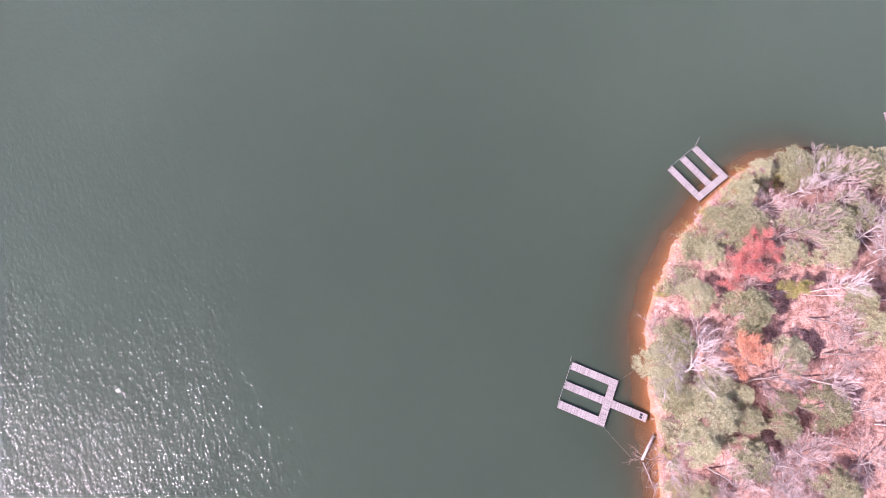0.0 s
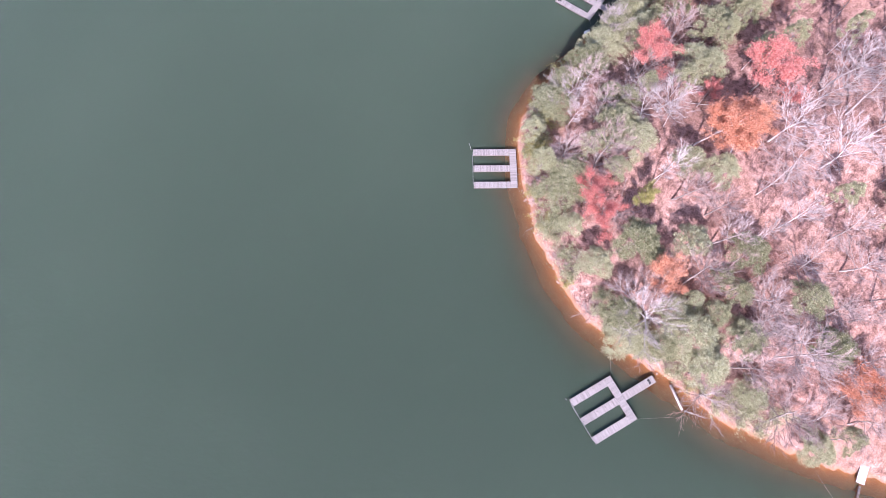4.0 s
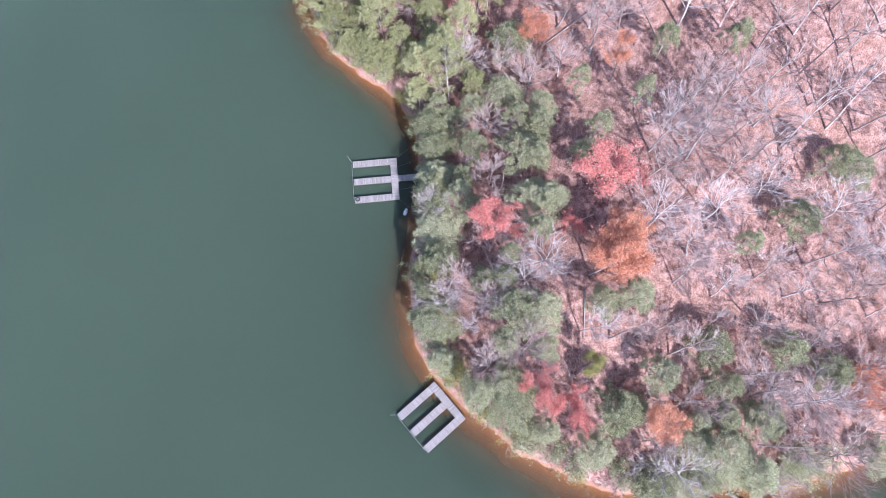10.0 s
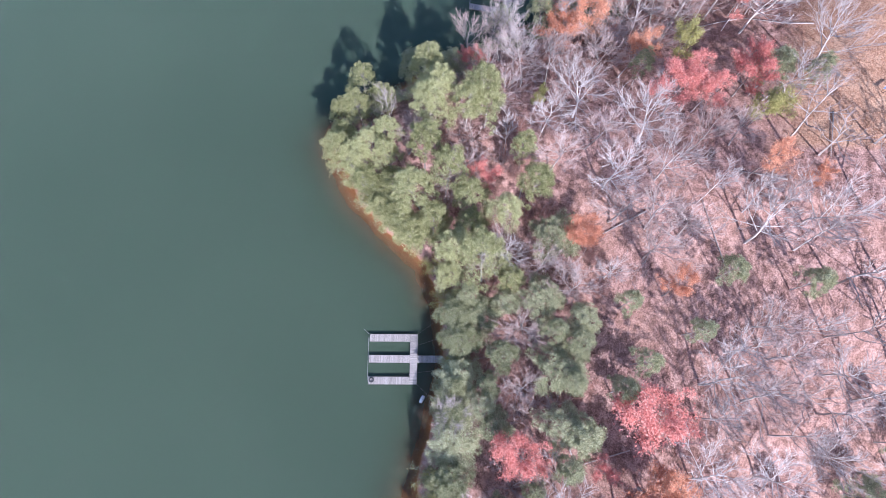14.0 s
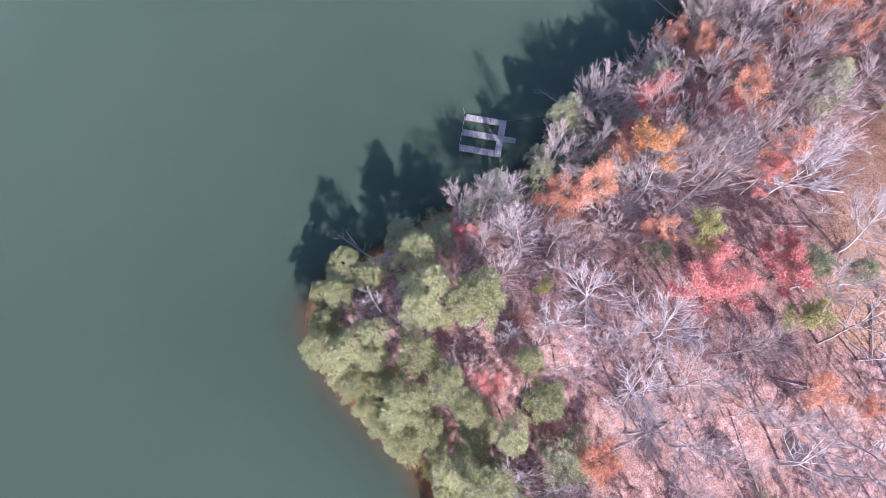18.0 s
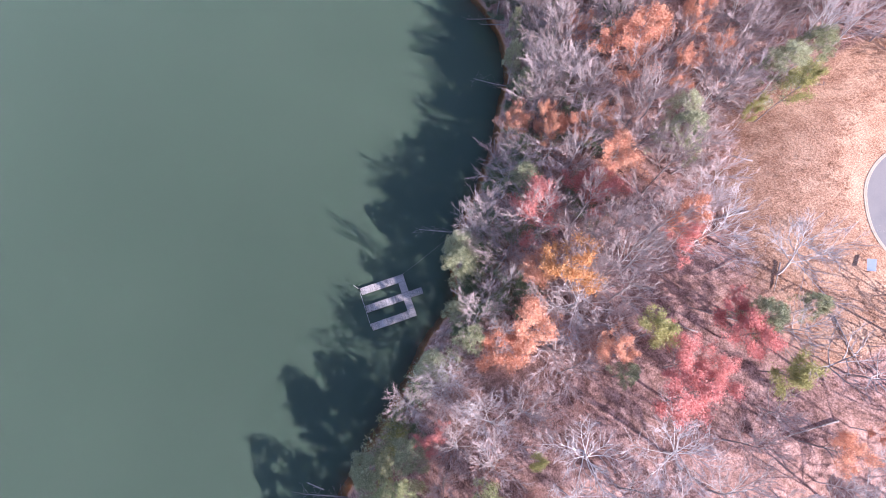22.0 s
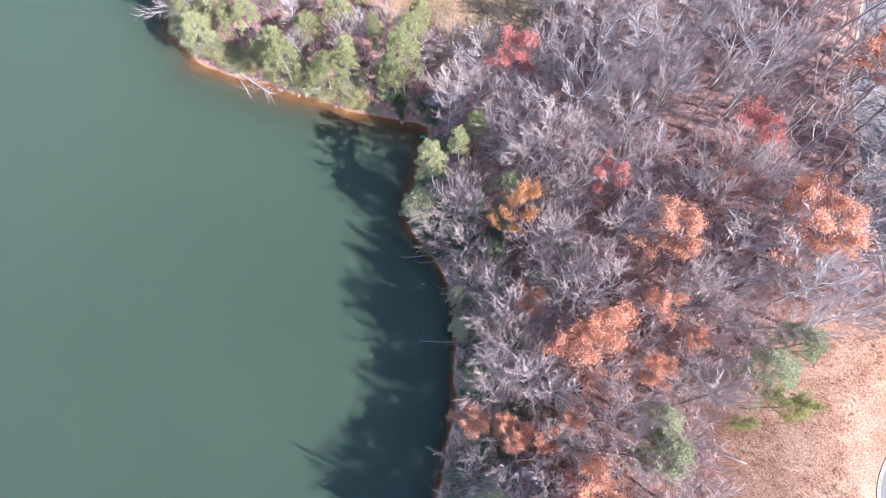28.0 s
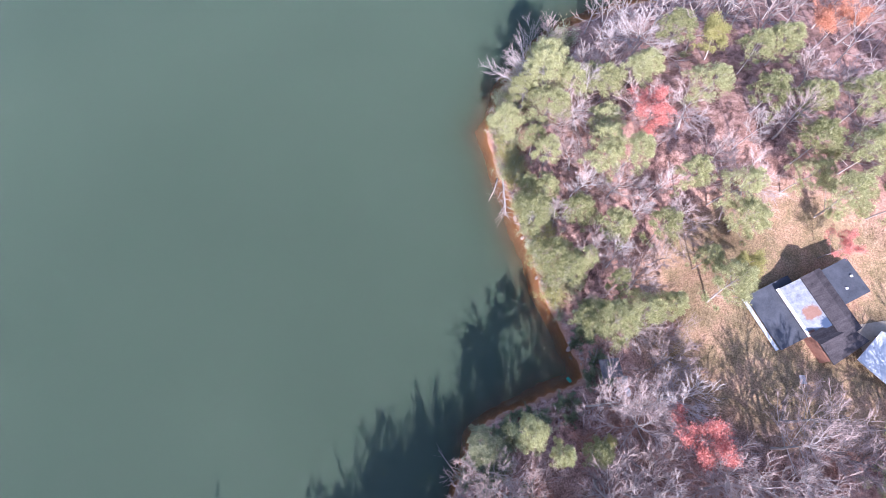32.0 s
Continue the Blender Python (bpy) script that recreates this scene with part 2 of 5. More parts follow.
clay = g.mix(fine, (0.32, 0.145, 0.08), (0.52, 0.30, 0.19))
hz = g.node("ShaderNodeSeparateXYZ")
g.link(pos, hz.inputs[0])
edge = g.math("ADD", hz.outputs["Z"], g.math("MULTIPLY", mid, 0.9))
g.color(g.mix(g.ramp(g.math("MULTIPLY", edge, 0.5), (0.2, (0, 0, 0)), (0.42, (1, 1, 1))), clay, litter)).bump(fine, 0.6, 0.12)
GROUND = g.m

w = Mat("lake_water", 0.5, 0, 0.0)
pos = w.place()
dep = w.node("ShaderNodeAttribute")
dep.attribute_name = "depth"
turned = w.node("ShaderNodeMapping")
turned.inputs["Rotation"].default_value = (0, 0, radians(-30))
w.link(pos, turned.inputs["Vector"])
ripple = w.noise(1.5, 2, 0.6, turned.outputs[0], (1.0, 0.5, 1.0))
swell = w.noise(0.35, 2, 0.5, turned.outputs[0], (1.0, 0.4, 1.0))
gust = w.noise(0.03, 3, 0.6, pos)
drift = w.noise(0.012, 2, 0.5, pos)
w.color(w.mix(w.ramp(drift, (0.35, (0, 0, 0)), (0.65, (1, 1, 1))), (0.053, 0.077, 0.0515), (0.062, 0.0885, 0.059)))
open_x = w.node("ShaderNodeSeparateXYZ")
w.link(pos, open_x.inputs[0])
open_water = w.node("ShaderNodeMapRange")
open_water.inputs["From Min"].default_value, open_water.inputs["From Max"].default_value = -100, -205
open_water.inputs["To Min"].default_value, open_water.inputs["To Max"].default_value = 0.06, 0.38
w.link(w.math("ADD", open_x.outputs["X"], w.math("MULTIPLY", w.math("SUBTRACT", gust, 0.5), 100)), open_water.inputs["Value"])
waves = w.node("ShaderNodeBump", Strength=1.0, Distance=1.0)
w.link(w.math("MULTIPLY", w.math("ADD", ripple, w.math("MULTIPLY", swell, 0.8)), open_water.outputs[0]), waves.inputs["Height"])
mirror = w.node("ShaderNodeBsdfGlossy", Roughness=0.12)
w.link(waves.outputs[0], mirror.inputs["Normal"])
sheen = w.node("ShaderNodeFresnel", IOR=1.333)
w.link(waves.outputs[0], sheen.inputs["Normal"])
surface = w.node("ShaderNodeMixShader")
w.link(sheen.outputs[0], surface.inputs[0])
w.link(w.p.outputs[0], surface.inputs[1])
w.link(mirror.outputs[0], surface.inputs[2])
clear = w.node("ShaderNodeBsdfTransparent")
clear.inputs[0].default_value = (0.82, 0.71, 0.56, 1)
murk = w.math("SUBTRACT", 1.0, w.math("MULTIPLY", 0.88, w.math("EXPONENT", w.math("MULTIPLY", w.math("MAXIMUM", dep.outputs["Fac"], 0.0), -1.3))))
mx = w.node("ShaderNodeMixShader")
w.link(murk, mx.inputs[0])
w.link(clear.outputs[0], mx.inputs[1])
w.link(surface.outputs[0], mx.inputs[2])
w.link(mx.outputs[0], w.t.nodes["Material Output"].inputs["Surface"])
# the murky water scatters light sideways, which softens shadows on it
w.p.inputs["Subsurface Weight"].default_value = 1.0
w.p.inputs["Subsurface Radius"].default_value = (0.8, 1.0, 0.9)
w.p.inputs["Subsurface Scale"].default_value = 0.75
WATER = w.m

xs, ys = axis(-210, 240, 1.25), axis(-230, 120, 1.25)
ground, gx, gy = sheet("ground", xs, ys, ground_z, GROUND)
tagged(ground, "wooded slope of leaf litter and red clay", "ground", kind="structure")
lawn_at = ground.data.attributes.new("lawn", "FLOAT", "POINT")
lawn_at.data.foreach_set("value", np.clip((18 - road_gap(gx, gy)) / 4, 0, 1) * ((gx > -12) & (gx < 27) & (gy > -92)))
yard_at = ground.data.attributes.new("yard", "FLOAT", "POINT")
yard_at.data.foreach_set("value", np.clip((22 - np.hypot(gx - 107, gy + 84)) / 8, 0, 0.75))
lake, lx, ly = sheet("water", axis(-210, 240, 1.5), axis(-230, 120, 1.5), 0.0, WATER)
at = lake.data.attributes.new("depth", "FLOAT", "POINT")
at.data.foreach_set("value", -ground_z(lx, ly))
tagged(lake, "calm grey-green lake water with small ripples", "water", kind="structure")


# ---- trees ----
def unit(v):
    return v / (np.linalg.norm(v, axis=-1, keepdims=True) + 1e-9)


def tubes(segs, sides):
    """Tapered tubes: rows of p0, p1, r0, r1."""
    s = np.array(segs, float)
    p0, p1, r0, r1 = s[:, 0:3], s[:, 3:6], s[:, 6], s[:, 7]
    d = unit(p1 - p0)
    ref = np.where(np.abs(d[:, 2:3]) > 0.9, np.array([[1.0, 0, 0]]), np.array([[0, 0, 1.0]]))
    u = unit(np.cross(d, ref))
    v = np.cross(d, u)
    rings = []
    for p, r in ((p0, r0), (p1, r1)):
        for k in range(sides):
            a = 2 * math.pi * k / sides
            rings.append(p + (u * math.cos(a) + v * math.sin(a)) * r[:, None])
    V = np.stack(rings, 1).reshape(-1, 3)
    base = np.arange(len(s))[:, None] * 2 * sides
    F = []
    for k in range(sides):
        j = (k + 1) % sides
        F.append(base + np.array([[k, j, sides + j, sides + k]]))
    return V, np.concatenate(F, 0)


def joined(*pieces):
    V, F, n = [], [], 0
    for v, f in pieces:
        V.append(v)
        F.append(f + n)
        n += len(v)
    return np.concatenate(V), np.concatenate(F)


def blades(p, d, n, length, width):
    """Thin pointed quads from points p along d, with width across n."""
    side = unit(np.cross(d, n)) * width[:, None] * 0.5
    tip = p + d * length[:, None]
    midp = p + d * length[:, None] * 0.5
    V = np.stack([p, midp + side, tip, midp - side], 1).reshape(-1, 3)
    return V, np.arange(len(p))[:, None] * 4 + np.array([[0, 1, 2, 3]])


def twigs_of(p, d, n, length, width):
    """Pointed slivers: one triangle each."""
    side = unit(np.cross(d, n)) * width[:, None] * 0.5
    return np.stack([p - side, p + side, p + d * length[:, None]], 1).reshape(-1, 3), np.arange(len(p))[:, None] * 3 + np.array([[0, 1, 2]])


def grow(rng, start, way, length, r, bits, wander, lift):
    """A wandering branch: its points and radii."""
    pts, rad = [np.array(start, float)], [r]
    d = unit(np.array(way, float))
    for i in range(bits):
        d = unit(d + rng.normal(0, wander, 3) + np.array([0, 0, lift]))
        pts.append(pts[-1] + d * length / bits)
        rad.append(r * (1 - 0.8 * (i + 1) / bits))
    return pts, rad


def add(segs, pts, rad):
    for i in range(len(pts) - 1):
        segs.append((*pts[i], *pts[i + 1], rad[i], rad[i + 1]))


def spread_tree(rng, H, R, limbs, subs, twigs, first=0.45, bold=1.0):
    """Wood of a broad-leaved tree: trunk rows, limb rows, twig rows."""
    trunk, wood, fine, ends = [], [], [], []
    pts, rad = grow(rng, (0, 0, -0.4), (rng.normal(0, 0.06), rng.normal(0, 0.06), 1), H * 0.84, 0.0115 * H, 7, 0.06, 0.05)
    add(trunk, pts, rad)
    for k in range(limbs):
        f = first + (0.97 - first) * (k + rng.random()) / limbs
        i = min(int(f * 7), 6)
        p = pts[i] + (pts[i + 1] - pts[i]) * (f * 7 - i)
        a = k * 2.4 + rng.normal(0, 0.4)
        flat = 1.15 - 0.5 * f
        reach = R * (0.7 + 0.45 * rng.random()) * (1.25 - 0.6 * (f - first) / (1 - first))
        lp, lr = grow(rng, p, (math.cos(a) * flat, math.sin(a) * flat, 0.35 + 0.5 * f), reach * 1.15, max(0.05, 0.0052 * H * (1.2 - 0.6 * f)) * bold, 4, 0.13, 0.10)
        lr = [max(r, 0.022 * bold) for r in lr]
        add(wood, lp, lr)
        for s in range(subs):
            g2 = 0.2 + 0.75 * (s + rng.random()) / subs
            j = min(int(g2 * 4), 3)
            q = lp[j] + (lp[j + 1] - lp[j]) * (g2 * 4 - j)
            ahead = unit(lp[j + 1] - lp[j])
            turn = unit(np.cross(ahead, (0, 0, 1))) * (1 if s % 2 else -1)
            out = ahead + turn * rng.uniform(0.3, 0.75) + rng.normal(0, 0.14, 3) + np.array([0, 0, 0.25])
            sp, sr = grow(rng, q, out, reach * (0.62 - 0.32 * g2) * (0.8 + 0.5 * rng.random()), 0.034 * bold, 2, 0.16, 0.08)
            sr = [max(r, 0.014 * bold) for r in sr]
            add(wood, sp, sr)
            for t in range(twigs):
                h2 = 0.15 + 0.85 * (t + rng.random()) / twigs
                m = min(int(h2 * 2), 1)
                q2 = sp[m] + (sp[m + 1] - sp[m]) * (h2 * 2 - m)
                o2 = unit(sp[m + 1] - sp[m]) + rng.normal(0, 0.3, 3) + np.array([0, 0, 0.2])
                fine.append((*q2, *unit(o2), reach * (0.14 + 0.14 * rng.random())))
                ends.append(q2 + unit(o2) * fine[-1][-1] * rng.random())
    return trunk, wood, np.array(fine), np.array(ends)


def thing(name, label, category, group="", kind=""):
    return tagged(new(name), label, category, group, kind)


def bare_tree(seed, H, R, pale, name, label):
    rng = np.random.default_rng(seed)
    tr, wood, fine, ends = spread_tree(rng, H, R, 13, 9, 9, 0.36, 0.98 if pale else 0.76)
    ob = thing(name, label, "tree", "woodland trees")
    bark = PALE if pale else BARK
    trunk = joined(tubes(tr, 5), tubes(wood, 3))
    mesh_ob("trunk", *trunk, bark, ob, True)
    n = unit(rng.normal(0, 1, (len(fine), 3)))
    a = twigs_of(fine[:, :3], fine[:, 3:6], n, fine[:, 6] * 1.4, np.full(len(fine), 0.040))
    n2 = unit(fine[:, 3:6] + rng.normal(0, 0.32, (len(fine), 3)))
    c = twigs_of(fine[:, :3] + fine[:, 3:6] * fine[:, 6:7] * 0.4, n2, n, fine[:, 6] * 0.8, np.full(len(fine), 0.034))
    crown = joined(a, c)
    mesh_ob("crown", *crown, PALETWIG if pale else TWIG, ob)
    return ob


def leafy_tree(seed, H, R, leaf, name, label, thick=1.0):
    rng = np.random.default_rng(seed)
    tr, wood, fine, ends = spread_tree(rng, H, R, 10, 4, 4, 0.4)
    ob = thing(name, label, "tree", "woodland trees")
    mesh_ob("trunk", *joined(tubes(tr, 5), tubes(wood, 3)), BARK, ob, True)
    k = int(40 * thick)
    size = np.repeat(rng.uniform(0.22, 0.46, len(ends)), k)[:, None]
    p = np.repeat(ends, k, 0) + rng.normal(0, 1, (len(ends) * k, 3)) * size * np.array([1, 1, 0.7])
    d = unit(rng.normal(0, 1, p.shape) + np.array([0, 0, -0.2]))
    n = unit(rng.normal(0, 0.6, p.shape) + np.array([0, 0, 1.0]))
    V, F = twigs_of(p, unit(np.cross(d, n)), n, rng.uniform(0.12, 0.26, len(p)), rng.uniform(0.10, 0.21, len(p)))
    mesh_ob("crown", V, F, leaf, ob)
    return ob


def pine_tree(seed, H, R, leaf, name, label, first=0.42):
    """A pine whose round, uneven crown is a heap of needle clumps on short boughs."""
    rng = np.random.default_rng(seed)
    ob = thing(name, label, "tree", "woodland trees")
    pts, rad = grow(rng, (0, 0, -0.4), (rng.normal(0, 0.04), rng.normal(0, 0.04), 1), H * 0.95, 0.011 * H, 8, 0.03, 0.03)
    tr, wood = [], []
    add(tr, pts, rad)
    phase, lobes = rng.uniform(0, 6.28), rng.integers(3, 6)
    heart, size = [], []
    for k in range(96):
        low = k >= 70
        f = (k + 0.5) / 70 if not low else rng.uniform(0.45, 1.0)
        a = k * 2.4 + rng.normal(0, 0.25)
        out = math.sqrt(f) * 0.84 * (1 + 0.22 * math.sin(lobes * a + phase) + rng.normal(0, 0.11))
        z = first + (0.97 - first) * (1 - 0.72 * out ** 2) - (rng.uniform(0.10, 0.24) if low else rng.uniform(0, 0.17))
        i = min(int(np.clip(z - 0.06, 0, 0.99) * 8), 7)
        stem = pts[i]
        c = np.array([stem[0] + R * out * math.cos(a), stem[1] + R * out * math.sin(a), z * H])
        heart.append(c)
        size.append(R * rng.uniform(0.09, 0.19))
        if k % 3 == 0:
            bp, br = grow(rng, stem, c - stem, float(np.linalg.norm(c - stem)) * 0.95, 0.045, 3, 0.06, 0.03)
            add(wood, bp, br)
    mesh_ob("trunk", *joined(tubes(tr, 5), tubes(wood, 3)), BARK, ob, True)
    m = 135
    way = rng.normal(0, 1, (len(heart) * m, 3))
    way[:, 2] = np.abs(way[:, 2]) * 0.9 - 0.25
    way = unit(way)
    P = np.repeat(np.array(heart), m, 0) + way * (np.repeat(size, m) * np.clip(rng.normal(0.8, 0.25, len(way)), 0.1, 1.4))[:, None] * np.array([1, 1, 0.75])
    D = unit(way + rng.normal(0, 0.45, way.shape) + np.array([0, 0, 0.15]))
    up = unit(rng.normal(0, 0.6, P.shape) + np.array([0, 0, 1.0]))
    mesh_ob("crown", *twigs_of(P, D, up, rng.uniform(0.22, 0.44, len(P)), rng.uniform(0.055, 0.10, len(P))), leaf, ob)
    return ob


KINDS = {
    "b": [bare_tree(10 + i, 16 + i % 3, 4.2 + 0.4 * (i % 3), False, "bare_tree", "leafless grey hardwood on the leaf-covered slope") for i in range(6)],
    "w": [bare_tree(30 + i, 17, 4.8 + 0.5 * i, True, "pale_barked_tree", "leafless pale-barked hardwood with white spreading limbs") for i in range(3)],
    "p": [pine_tree(50 + i, 15 + i % 3, 3.6 + 0.25 * (i % 4), PINE, "pine_tree", "grey-green pine with a dense fine-needled crown") for i in range(5)],
    "q": [pine_tree(60 + i, 15 + i, 3.6 + 0.25 * i, OLIVE, "pine_tree", "olive-green pine with a dense rounded crown") for i in range(4)],
    "r": [leafy_tree(70 + i, 14, 3.8, RED, "maple_tree", "hardwood with red autumn leaves") for i in range(2)],
    "o": [leafy_tree(80 + i, 15, 4.0, ORANGE, "oak_tree", "hardwood with orange-brown autumn leaves") for i in range(2)],
    "a": [leafy_tree(85, 15, 4.0, AMBER, "oak_tree", "hardwood with amber autumn leaves")],
    "y": [leafy_tree(90 + i, 12, 3.0, YELLOW, "young_tree", "young hardwood with yellow-green leaves") for i in range(2)],
}
# marked trees: x, y, crown radius
MARKED = []
MARKED += [("p", *s) for s in (
    (-96.3, -55.2, 3.4), (-99.2, -40.2, 2.8), (-96.4, -48.6, 2.9), (-93.8, -51.3, 4), (-93.1, -32.7, 4.4), (-90.1, -25.5, 2.7), (-88.2, -51.2, 3), (-87.3, -21.1, 3.6),
    (-87.2, -35.3, 3.8), (-85.2, -15, 2.3), (-82.2, -41.5, 4.2), (-80.8, -10.3, 2.3), (-79, -49, 2.9), (-77.6, -19.6, 3), (-74.1, -9.1, 4), (-73.3, -21.3, 4.6),
    (-72.6, -33.9, 2.4), (-71.6, -38.1, 3.6), (-69.7, -7.2, 2.7), (-65.5, -4.4, 1.6), (-64.9, -9.3, 3.5), (-64.6, -20.5, 2.5), (-64.5, -53.9, 1.9), (-61.1, -24.3, 2.4),
    (-59.5, -9.2, 3.9), (-56.2, -26.5, 3.1), (-54.2, -12.2, 3.3), (-53.8, -7.8, 3), (-52.8, -65.8, 3.3), (-50.2, -30.7, 2.3),
)]
MARKED += [("p", *s) for s in (
    (-49.8, -6.6, 3.5), (-47.6, -22.2, 4), (-46.7, -14.6, 4.5), (-45.9, -33.2, 3), (-43.1, -21.5, 3.1), (-41.1, -39.8, 2.5), (-38, -9, 2.9), (-37.9, -31.1, 2.6),
    (-37.6, -19, 3.1), (-34.5, -10.7, 3.2), (-33.6, -53.5, 2.1), (-31.7, -6, 5.1), (-28.4, 1.4, 3.5), (-25.9, 5.5, 4), (-24.3, -7.9, 4), (-22.9, 1, 3.7),
    (-21.6, -16.8, 3.4), (-18.8, 11.2, 3.5), (-18, 0.7, 3.2), (-17.7, 6.2, 2.5), (-16.7, -14.6, 2.3), (-11.9, 0.1, 4.3), (-10, -5.3, 4.6), (-8.5, 13.2, 2.5),
    (-6.4, -7.6, 3.1), (-3.3, -55.1, 2.3), (-3.2, 2.7, 3.3), (-2.3, -49.2, 3.1), (-0.8, -31.6, 2.6), (1.4, -1, 2.5),
)]
MARKED += [("p", *s) for s in (
    (2.5, 4.6, 3), (12.1, -15.5, 3.2), (23.3, -18.7, 3.4), (24.8, -54.8, 3.5), (26.1, -70.4, 3), (27.4, -75.1, 2.6), (28.7, -57.4, 2.4), (31.8, -34.6, 2.4),
    (46.7, -42.8, 2.5), (54.9, -42.1, 2.2), (58.9, -44.3, 1.7), (67.9, -61.6, 1.9), (72.9, -49.4, 2.9), (76.1, -59.5, 1.9), (76.7, -54.5, 2.9),
    (77.9, -63.9, 2.3), (96.3, -59, 3.9), (100.1, -51.2, 2.7), (100.8, -67.3, 2.5), (101.9, -60.1, 1.7), (104.8, -54.1, 2.2), (114, -42.3, 2.2), (114.2, -45.4, 2.6),
    (116.5, -73.6, 3.6), (118.5, -43.4, 2.4), (120.9, -64.6, 2.8), (121.9, -40.2, 2.6), (122, -55.2, 2.9), (122.5, -84.5, 4.6),
)]
MARKED += [("p", *s) for s in (
    (124, -34.5, 3.1), (129.8, -79.2, 4.3), (129.9, -35.9, 3), (130, -85.8, 4.6), (135.8, -38.7, 3.8), (137.5, -78, 3.5), (140.2, -85.3, 3.5), (149.4, -73, 3.6),
)]
MARKED += [("r", *s) for s in (
    (-86.7, -29.3, 2.4), (-84.1, -25.2, 3.4), (-60.5, -28.9, 2), (-60, -17.4, 3.3), (-53.6, -34.1, 4.2), (-20, -9.4, 2.7), (-6.6, -36.2, 3.3), (-2.6, -38.2, 3.5), (-5.6, -40.6, 3.2), (-2.5, -46.9, 2.8),
    (1.1, -47.5, 2.8), (2.8, -5, 2.3), (11.5, -46.5, 2.7), (22.5, -43.3, 3.2), (25.5, -32.2, 3.4), (52.1, -91.7, 3.8), (58.4, -73, 3.1), (84.2, -74.8, 3.1),
    (116.2, -86.2, 2.3), (129.5, -56.9, 3.2),
)]
MARKED += [("o", *s) for s in (
    (-89.2, -43, 3), (-84.5, -74.2, 3.9), (-67.4, -32.6, 3.6), (-66.6, -38, 3.1), (-62.5, -34.8, 4.6), (-61.4, -38.9, 2.7), (-35.7, -36.9, 1.8), (-27.7, -24.5, 3),
    (-18.7, -54, 1.7), (-17.5, -47.5, 2), (2.1, -30, 2.2), (8.3, -18, 3.9), (12.5, -24.2, 3.4), (15.3, -48, 2.4), (28.4, -46.1, 3.3),
    (32.9, -61.2, 2.4), (35.1, -66.6, 2), (35.3, -86.5, 4.1), (36.6, -40, 1.9), (38.3, -41.8, 1.9), (39.6, -88.7, 3.2), (40.8, -65, 2.1), (41.7, -56.4, 3.6),
    (42.2, -37.2, 3), (42.5, -60.7, 3.6), (45.6, -73.6, 3.4), (52, -54.6, 3), (155.1, -79.7, 3.6),
)]
MARKED += [("a", 16.0, -31.0, 3.6), ("a", 61.2, -57.4, 2.0)]
MARKED += [("y", *s) for s in (
    (-81.4, -31.5, 1.7), (-8.2, -48.5, 2.4), (-5.8, -16.1, 1.9), (2.7, -36.8, 2.5), (23.1, -68.5, 2), (23.2, -64.6, 1.7), (79.7, -65.1, 2.4), (109.3, -75.4, 3.2),
    (148, -63.4, 3.3),
)]
MARKED += [("w", *s) for s in (
    (-95.2, -44.4, 4.9), (-75.9, -31.2, 2.5), (-75.5, -13.7, 3), (-75, -49.6, 3.2), (-71.7, -9.9, 2.6), (-70.6, -50.9, 4.7), (-67.3, -26.8, 2.4), (-61.8, -18, 3.3),
    (-60.4, -41.2, 3.8), (-59.2, -50, 3.7), (-57.3, -8.3, 3), (-52.4, -41.9, 5.2), (-44.9, -57.8, 3.5), (-39.8, -53.5, 3.2), (-31.7, -13.6, 3.2), (-23.6, -55.3, 4),
    (-21.7, -40.8, 3.1), (-19.9, -27.4, 3.6), (-14, -12, 3), (-9.9, 7.2, 3.1), (-10.3, -17.7, 2.6), (-7.3, -22.5, 4), (-3.4, -51, 3.1), (0.4, -13.9, 3.5),
    (8.3, -7.5, 2), (10.1, -11.4, 2), (10.6, -31.7, 3.6), (10.6, -49, 4), (12.2, -41.5, 3.8), (18.2, -24.4, 2.3),
)]
MARKED += [("w", *s) for s in (
    (27.3, -23.4, 2.5), (66.1, -56.7, 3.1), (76.8, -83.3, 3.2), (82.7, -78, 3), (89.5, -72.1, 4.1), (113.1, -59, 3.3), (117.4, -55, 2.9), (119.2, -61.2, 3.3),
    (130, -70.7, 4.3), (132.1, -46.1, 4.1), (147.7, -51.5, 5),
)]
MARKED += [("b", *s) for s in (
    (-94.6, -68.6, 4.5), (-92.1, -58.4, 3.5), (-90.8, -72.8, 3.6), (-86.3, -45.5, 3.8), (-86.3, -62.8, 3.4), (-85.1, -57, 3.8), (-81.7, -70.5, 3.8), (-81.5, -54.5, 3.7),
    (-79.9, -16.8, 3), (-79.7, -22.4, 3.4), (-79.1, -44.3, 3.7), (-78.9, -63.2, 3.7), (-76.9, -35.4, 3.3), (-76.1, -41, 3.2), (-74, -57.2, 4), (-68.8, -45, 3.1),
    (-65.4, -65.3, 3.5), (-50.9, -17.5, 2.8), (-36.2, -23.4, 3.1), (-13.5, -39.4, 2.8), (-13.1, -24.5, 3.2), (0.6, -18, 3.1), (8.8, -36.4, 3.6), (14.5, -17.2, 2.8),
    (15.6, -50.7, 3.1), (18.6, -41.6, 3.2), (21.5, -50.1, 3.1), (22.2, -55.2, 3.1), (22.4, -38.8, 2.9), (29, -64.5, 3.4),
)]
